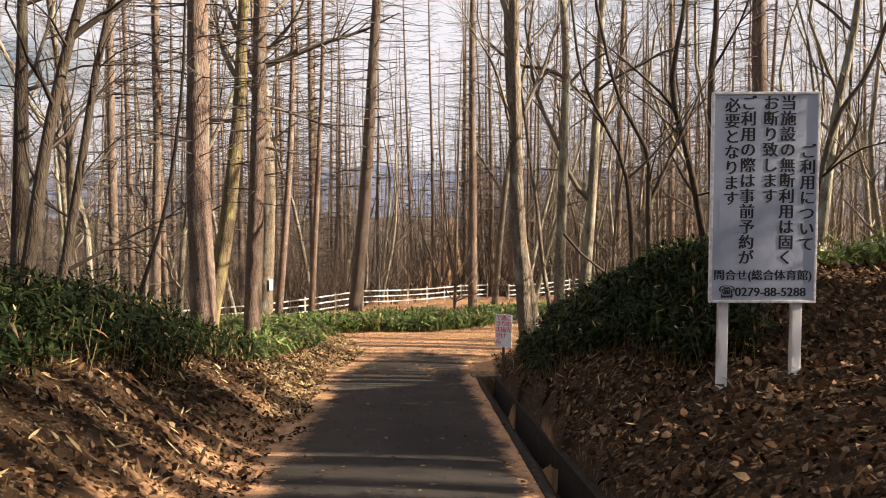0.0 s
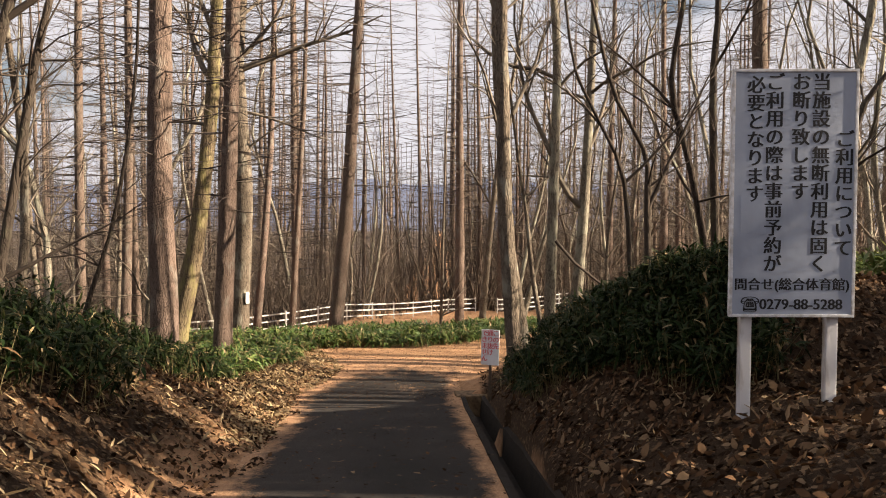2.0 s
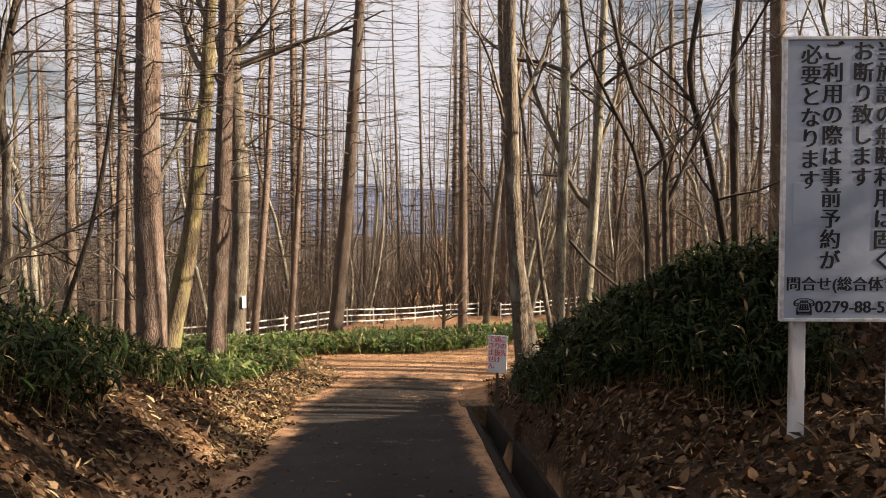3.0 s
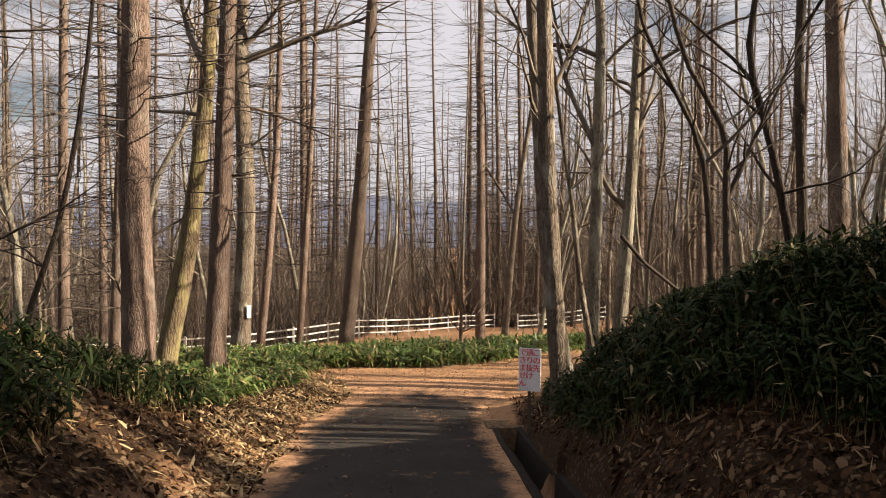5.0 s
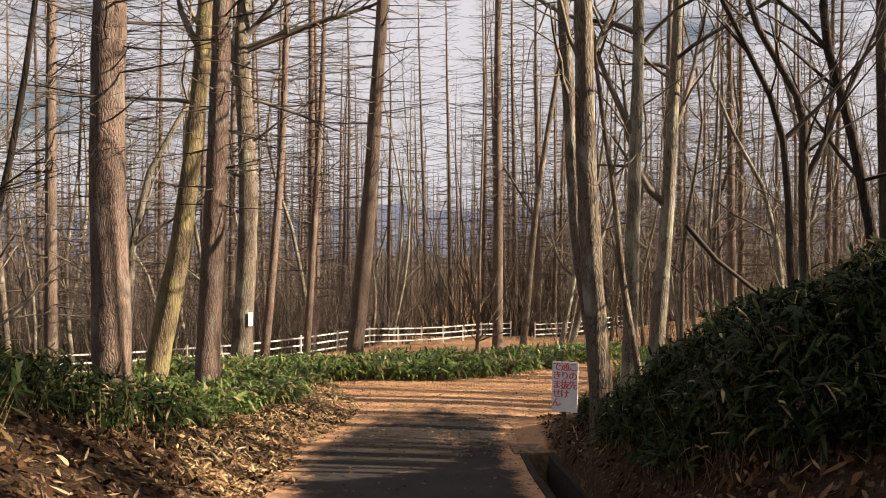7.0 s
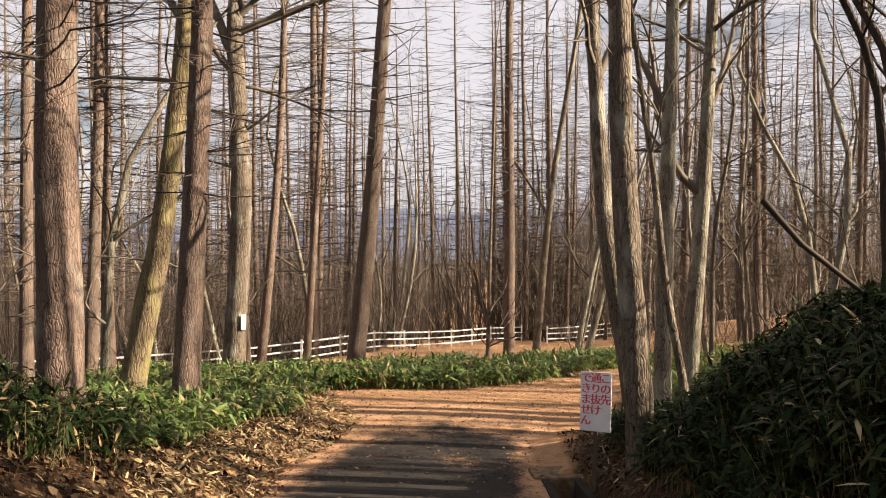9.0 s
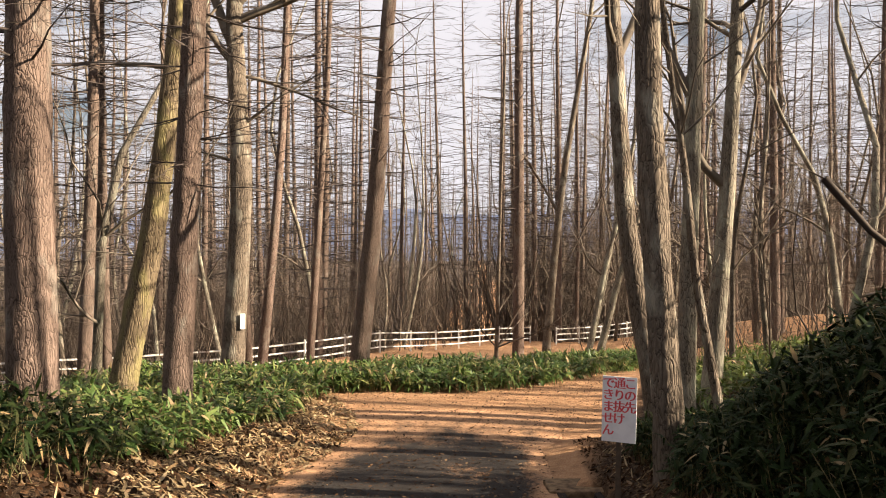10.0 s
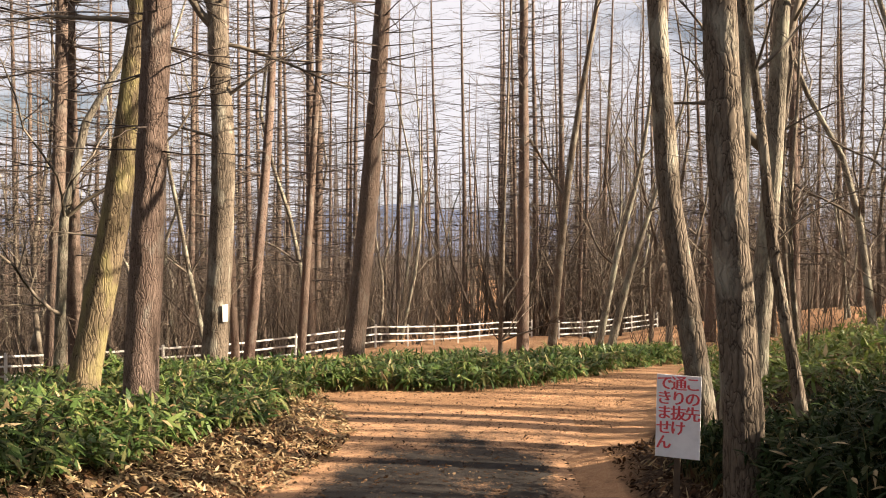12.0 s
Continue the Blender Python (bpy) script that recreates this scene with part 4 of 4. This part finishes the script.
thicket(4, "dense bamboo grass covering the mound, leaf colour darkened for shade", 11000, (1.0, 7.5), (7.2, 16.5), lambda x, y: (dr(x, y) > np.interp(y, [7, 8.5, 10, 12.5, 14, 15, 16.5], [1.7, 0.95, 0.55, 0.5, 0.9, 0.8, 1.0])) & (dr(x, y) < np.interp(y, [7, 9, 11, 16], [2.1, 2.9, 3.6, 4.6])), lambda x, y: np.interp(y, [7, 11, 13.5, 17], [0.58, 0.6, 0.46, 0.42]), M_SASASHADE, 0.04, 0.62)
thicket(5, "sunlit yellow-green bamboo grass up the slope", 2200, (5.2, 13), (8.5, 18), lambda x, y: dr(x, y) > np.interp(y, [8.5, 11, 18], [5.2, 3.8, 4.2]), lambda x, y: 0.55 + 0 * x, M_SASASUN, 0.05, 1.1)
thicket(6, "light green bamboo grass beside the far path, in the sunlit colour", 1800, (3.0, 16), (18, 34), lambda x, y: (dr(x, y) > 0.9) & (dr(x, y) < 6) & ((x - 3) * 0.9 + 25.5 - y > 1.2), lambda x, y: 0.5 + 0 * x, M_SASASUN, 0.08)


# ---- fallen leaves ----
def litter(seed, name, label, count, xs, ys, inside_, material, lo, hi, slim, lift=0.5):
    g = np.random.default_rng(seed)
    px, py = [], []
    while len(px) < count:
        x, y = g.uniform(*xs, 4000), g.uniform(*ys, 4000)
        ok = inside_(x, y)
        px += list(x[ok])
        py += list(y[ok])
    px, py = np.array(px[:count]), np.array(py[:count])
    pz = land(px, py) + g.uniform(0.012, 0.04, count)
    e = 0.08
    sx, sy = (land(px + e, py) - land(px - e, py)) / (2 * e), (land(px, py + e) - land(px, py - e)) / (2 * e)
    az = g.uniform(0, 2 * np.pi, count)
    ca, sa = np.cos(az), np.sin(az)
    aim = np.stack([ca, sa, ca * sx + sa * sy + g.normal(0.05, 0.35 * lift, count)], 1)
    side = np.stack([-sa, ca, -sa * sx + ca * sy + g.normal(0, 0.5 * lift, count)], 1)
    L = g.uniform(lo, hi, count)
    ob = new(name, leaves_mesh(name, np.stack([px, py, pz], 1), aim, side, L, L * g.uniform(slim * 0.7, slim * 1.3, count), g.uniform(-0.3, 0.5, count) * lift, material))
    return tagged(ob, label, "leaf litter", kind="stuff")


litter(11, "leaf_litter", "brown fallen leaves on the bank", 13000, (-6, -1.4), (1.0, 18), lambda x, y: (dl(x, y) > -0.1 + 0.2 * np.sin(y * 2.3) * np.sin(x * 9)) & (dl(x, y) < 2.6), M_DEAD, 0.03, 0.105, 0.48, 1.7)
litter(12, "leaf_litter", "straw-coloured bamboo grass leaves on the bank", 1900, (-6, -1.6), (3.5, 20.5), lambda x, y: (dl(x, y) > 0.3) & (dl(x, y) < 2.4), M_STRAW, 0.08, 0.20, 0.15, 1.3)
litter(13, "leaf_litter", "brown fallen leaves round the notice board", 17000, (0.9, 7), (1.0, 9.5), lambda x, y: dr(x, y) > 0.42, M_DEAD, 0.03, 0.115, 0.5, 1.9)
litter(14, "leaf_litter", "brown and straw-coloured leaves on the flank of the mound", 6000, (0.9, 4), (7, 17.5), lambda x, y: (dr(x, y) > 0.40) & (dr(x, y) < 2.4), M_DEAD, 0.03, 0.11, 0.33, 1.8)
litter(15, "leaf_litter", "withered grass leaves hanging on the mound", 900, (0.9, 4), (6.5, 16.5), lambda x, y: (dr(x, y) > 0.5) & (dr(x, y) < 2.2), M_STRAW, 0.07, 0.16, 0.13, 1.6)
litter(16, "leaf_litter", "scattered brown leaves on the asphalt lane", 1100, (-2.3, 0.9), (3.5, 17), lambda x, y: (dl(x, y) < 0) & (dr(x, y) < 0), M_DEAD, 0.03, 0.08, 0.5, 0.3).location.z = 0.03
litter(17, "leaf_litter", "straw-coloured leaves along the verge by the bend", 8000, (-5, -1.4), (9.5, 21.5), lambda x, y: (dl(x, y) > -0.1) & (dl(x, y) < np.interp(y, [9.5, 12, 15], [0.3, 0.7, 1.4])), M_STRAW, 0.05, 0.14, 0.22, 1.0)


litter(18, "leaf_litter", "small brown leaves and needles strewn over the bend", 4500, (-3.2, 3), (14.5, 24), lambda x, y: (dl(x, y) < 0) & (dr(x, y) < 0) & (y < 21.6 + np.clip(x, 0, 3)), M_DEAD, 0.02, 0.06, 0.45, 0.5).location.z = 0.015
litter(19, "leaf_litter", "brown leaves lit by the sun up the slope", 5000, (3.5, 8), (6.5, 12), lambda x, y: dr(x, y) > 2.6, M_DEAD, 0.04, 0.10, 0.5, 0.9)

# ---- signs ----
def letters(text, size, material, name="lettering", spacing=1.0):
    """Lettering as a thin flat mesh, upright in the xz plane."""
    cu = bpy.data.curves.new(name, "FONT")
    cu.body, cu.size, cu.align_x, cu.align_y, cu.space_line, cu.extrude, cu.offset = text, size, "CENTER", "TOP", spacing, 0.0008, 0.0
    cu.resolution_u = 3
    tmp = new(name, cu)
    me = bpy.data.meshes.new_from_object(tmp.evaluated_get(bpy.context.evaluated_depsgraph_get()))
    bpy.data.objects.remove(tmp)
    me.materials.clear()
    me.materials.append(material)
    me.transform(Matrix.Rotation(radians(90), 4, "X"))
    bm = bmesh.new()
    for k, shift in enumerate((0, -0.03, 0.03, -0.015, 0.015)):
        me.transform(Matrix.Translation((shift * size, 0.0002 * k, 0)))
        bm.from_mesh(me)
        me.transform(Matrix.Translation((-shift * size, -0.0002 * k, 0)))
    bm.to_mesh(me)
    bm.free()
    return me


def notice_board():
    top = tagged(new("notice_board"), "large white notice board on two posts with black vertical Japanese lettering", "sign")
    W, H = 0.895, 1.80
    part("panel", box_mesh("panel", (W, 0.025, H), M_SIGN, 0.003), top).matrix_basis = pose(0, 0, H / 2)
    for name, sx, sz, px, pz in (("frame_edge", W + 0.02, 0.022, 0, H), ("frame_edge", W + 0.02, 0.022, 0, 0), ("frame_edge", 0.022, H - 0.02, -W / 2, H / 2), ("frame_edge", 0.022, H - 0.02, W / 2, H / 2)):
        part(name, box_mesh(name, (sx, 0.045, sz), M_EDGE, 0.004), top, "thin grey metal edging").matrix_basis = pose(px, 0.0, pz)
    for x in (-0.318, 0.318):
        part("post", box_mesh("post", (0.085, 0.07, 2.3), M_POST, 0.006), top, "white-painted weathered post").matrix_basis = pose(x, 0.055, 0.22)
    columns = [("ご利用について", 0.366, 1.36), ("当施設の無断利用は固く", 0.19, 1.775), ("お断り致します", 0.043, 1.775), ("ご利用の際は事前予約が", -0.147, 1.775), ("必要となります", -0.285, 1.755)]
    for text, x, z in columns:
        for k, ch in enumerate(text):
            part("letter", letters(ch, 0.135, M_INK, "letter"), top).matrix_basis = pose(x, -0.0145, z - 0.133 * k)
    for text, x, z, s in (("問合せ(総合体育館)", 0.0, 0.275, 0.098), ("☎0279-88-5288", 0.0, 0.135, 0.108)):
        part("lettering", letters(text, s, M_INK), top).matrix_basis = pose(x, -0.0145, z)
    part("patch", box_mesh("patch", (0.19, 0.003, 0.28), M_SIGN, 0.001), top, "slightly raised repair patch").matrix_basis = pose(-0.29, -0.0135, 0.745)
    return top


board = notice_board()
board.matrix_basis = pose(2.815, 6.62, 1.105, 0, 0.0, -1.5)


def small_sign():
    top = tagged(new("small_sign"), "small white sign on a dark stake with red vertical Japanese lettering", "sign")
    W, H = 0.31, 0.60
    part("panel", box_mesh("panel", (W, 0.012, H), M_SMALL, 0.002), top).matrix_basis = pose(0, 0, H / 2)
    part("stake", box_mesh("stake", (0.045, 0.035, 1.05), M_STAKE, 0.005), top, "dark weathered stake").matrix_basis = pose(0.0, 0.026, -0.1)
    for text, x, z in (("この先", 0.098, 0.59), ("通り抜け", 0.0, 0.59), ("できません", -0.098, 0.59)):
        step = 0.108
        for k, ch in enumerate(text):
            part("letter", letters(ch, 0.112, M_RED, "letter"), top).matrix_basis = pose(x, -0.0075, z - step * k)
    return top


sign = small_sign()
sign.matrix_basis = pose(1.065, 14.14, -0.69, 0, 1.0, -18)

tag = tagged(new("paper_tag", box_mesh("paper_tag", (0.11, 0.012, 0.34), M_PAPER, 0.003)), "white paper tag fixed to the grey-barked trunk", "tag")
tag.matrix_basis = pose(-5.46, 24.19, -0.6, 0, 0, 35)

w = Wood()
for a, b, ra, rb in (((1.78, 11.5, 1.50), (1.9, 11.5, 1.36), 0.024, 0.022), ((1.9, 11.5, 1.36), (2.04, 11.5, 1.2), 0.022, 0.02), ((2.04, 11.5, 1.2), (2.34, 11.5, 0.96), 0.02, 0.018), ((2.34, 11.5, 0.96), (2.9, 11.55, 0.55), 0.018, 0.015)):
    w.seg(a, b, ra, rb)
tagged(new("dead_branch", w.mesh("dead_branch", M_DARKTWIG, 6)), "dark dead branch sticking out of the bamboo grass", "branch")

w = Wood()
w.seg((5.22, 22, ground_z(5.22, 22) - 0.2), (5.22, 22, 0.5), 0.018, 0.016)
tagged(new("marker_pole", w.mesh("marker_pole", M_STAKE, 8)), "thin dark marker pole beside the far path", "pole")
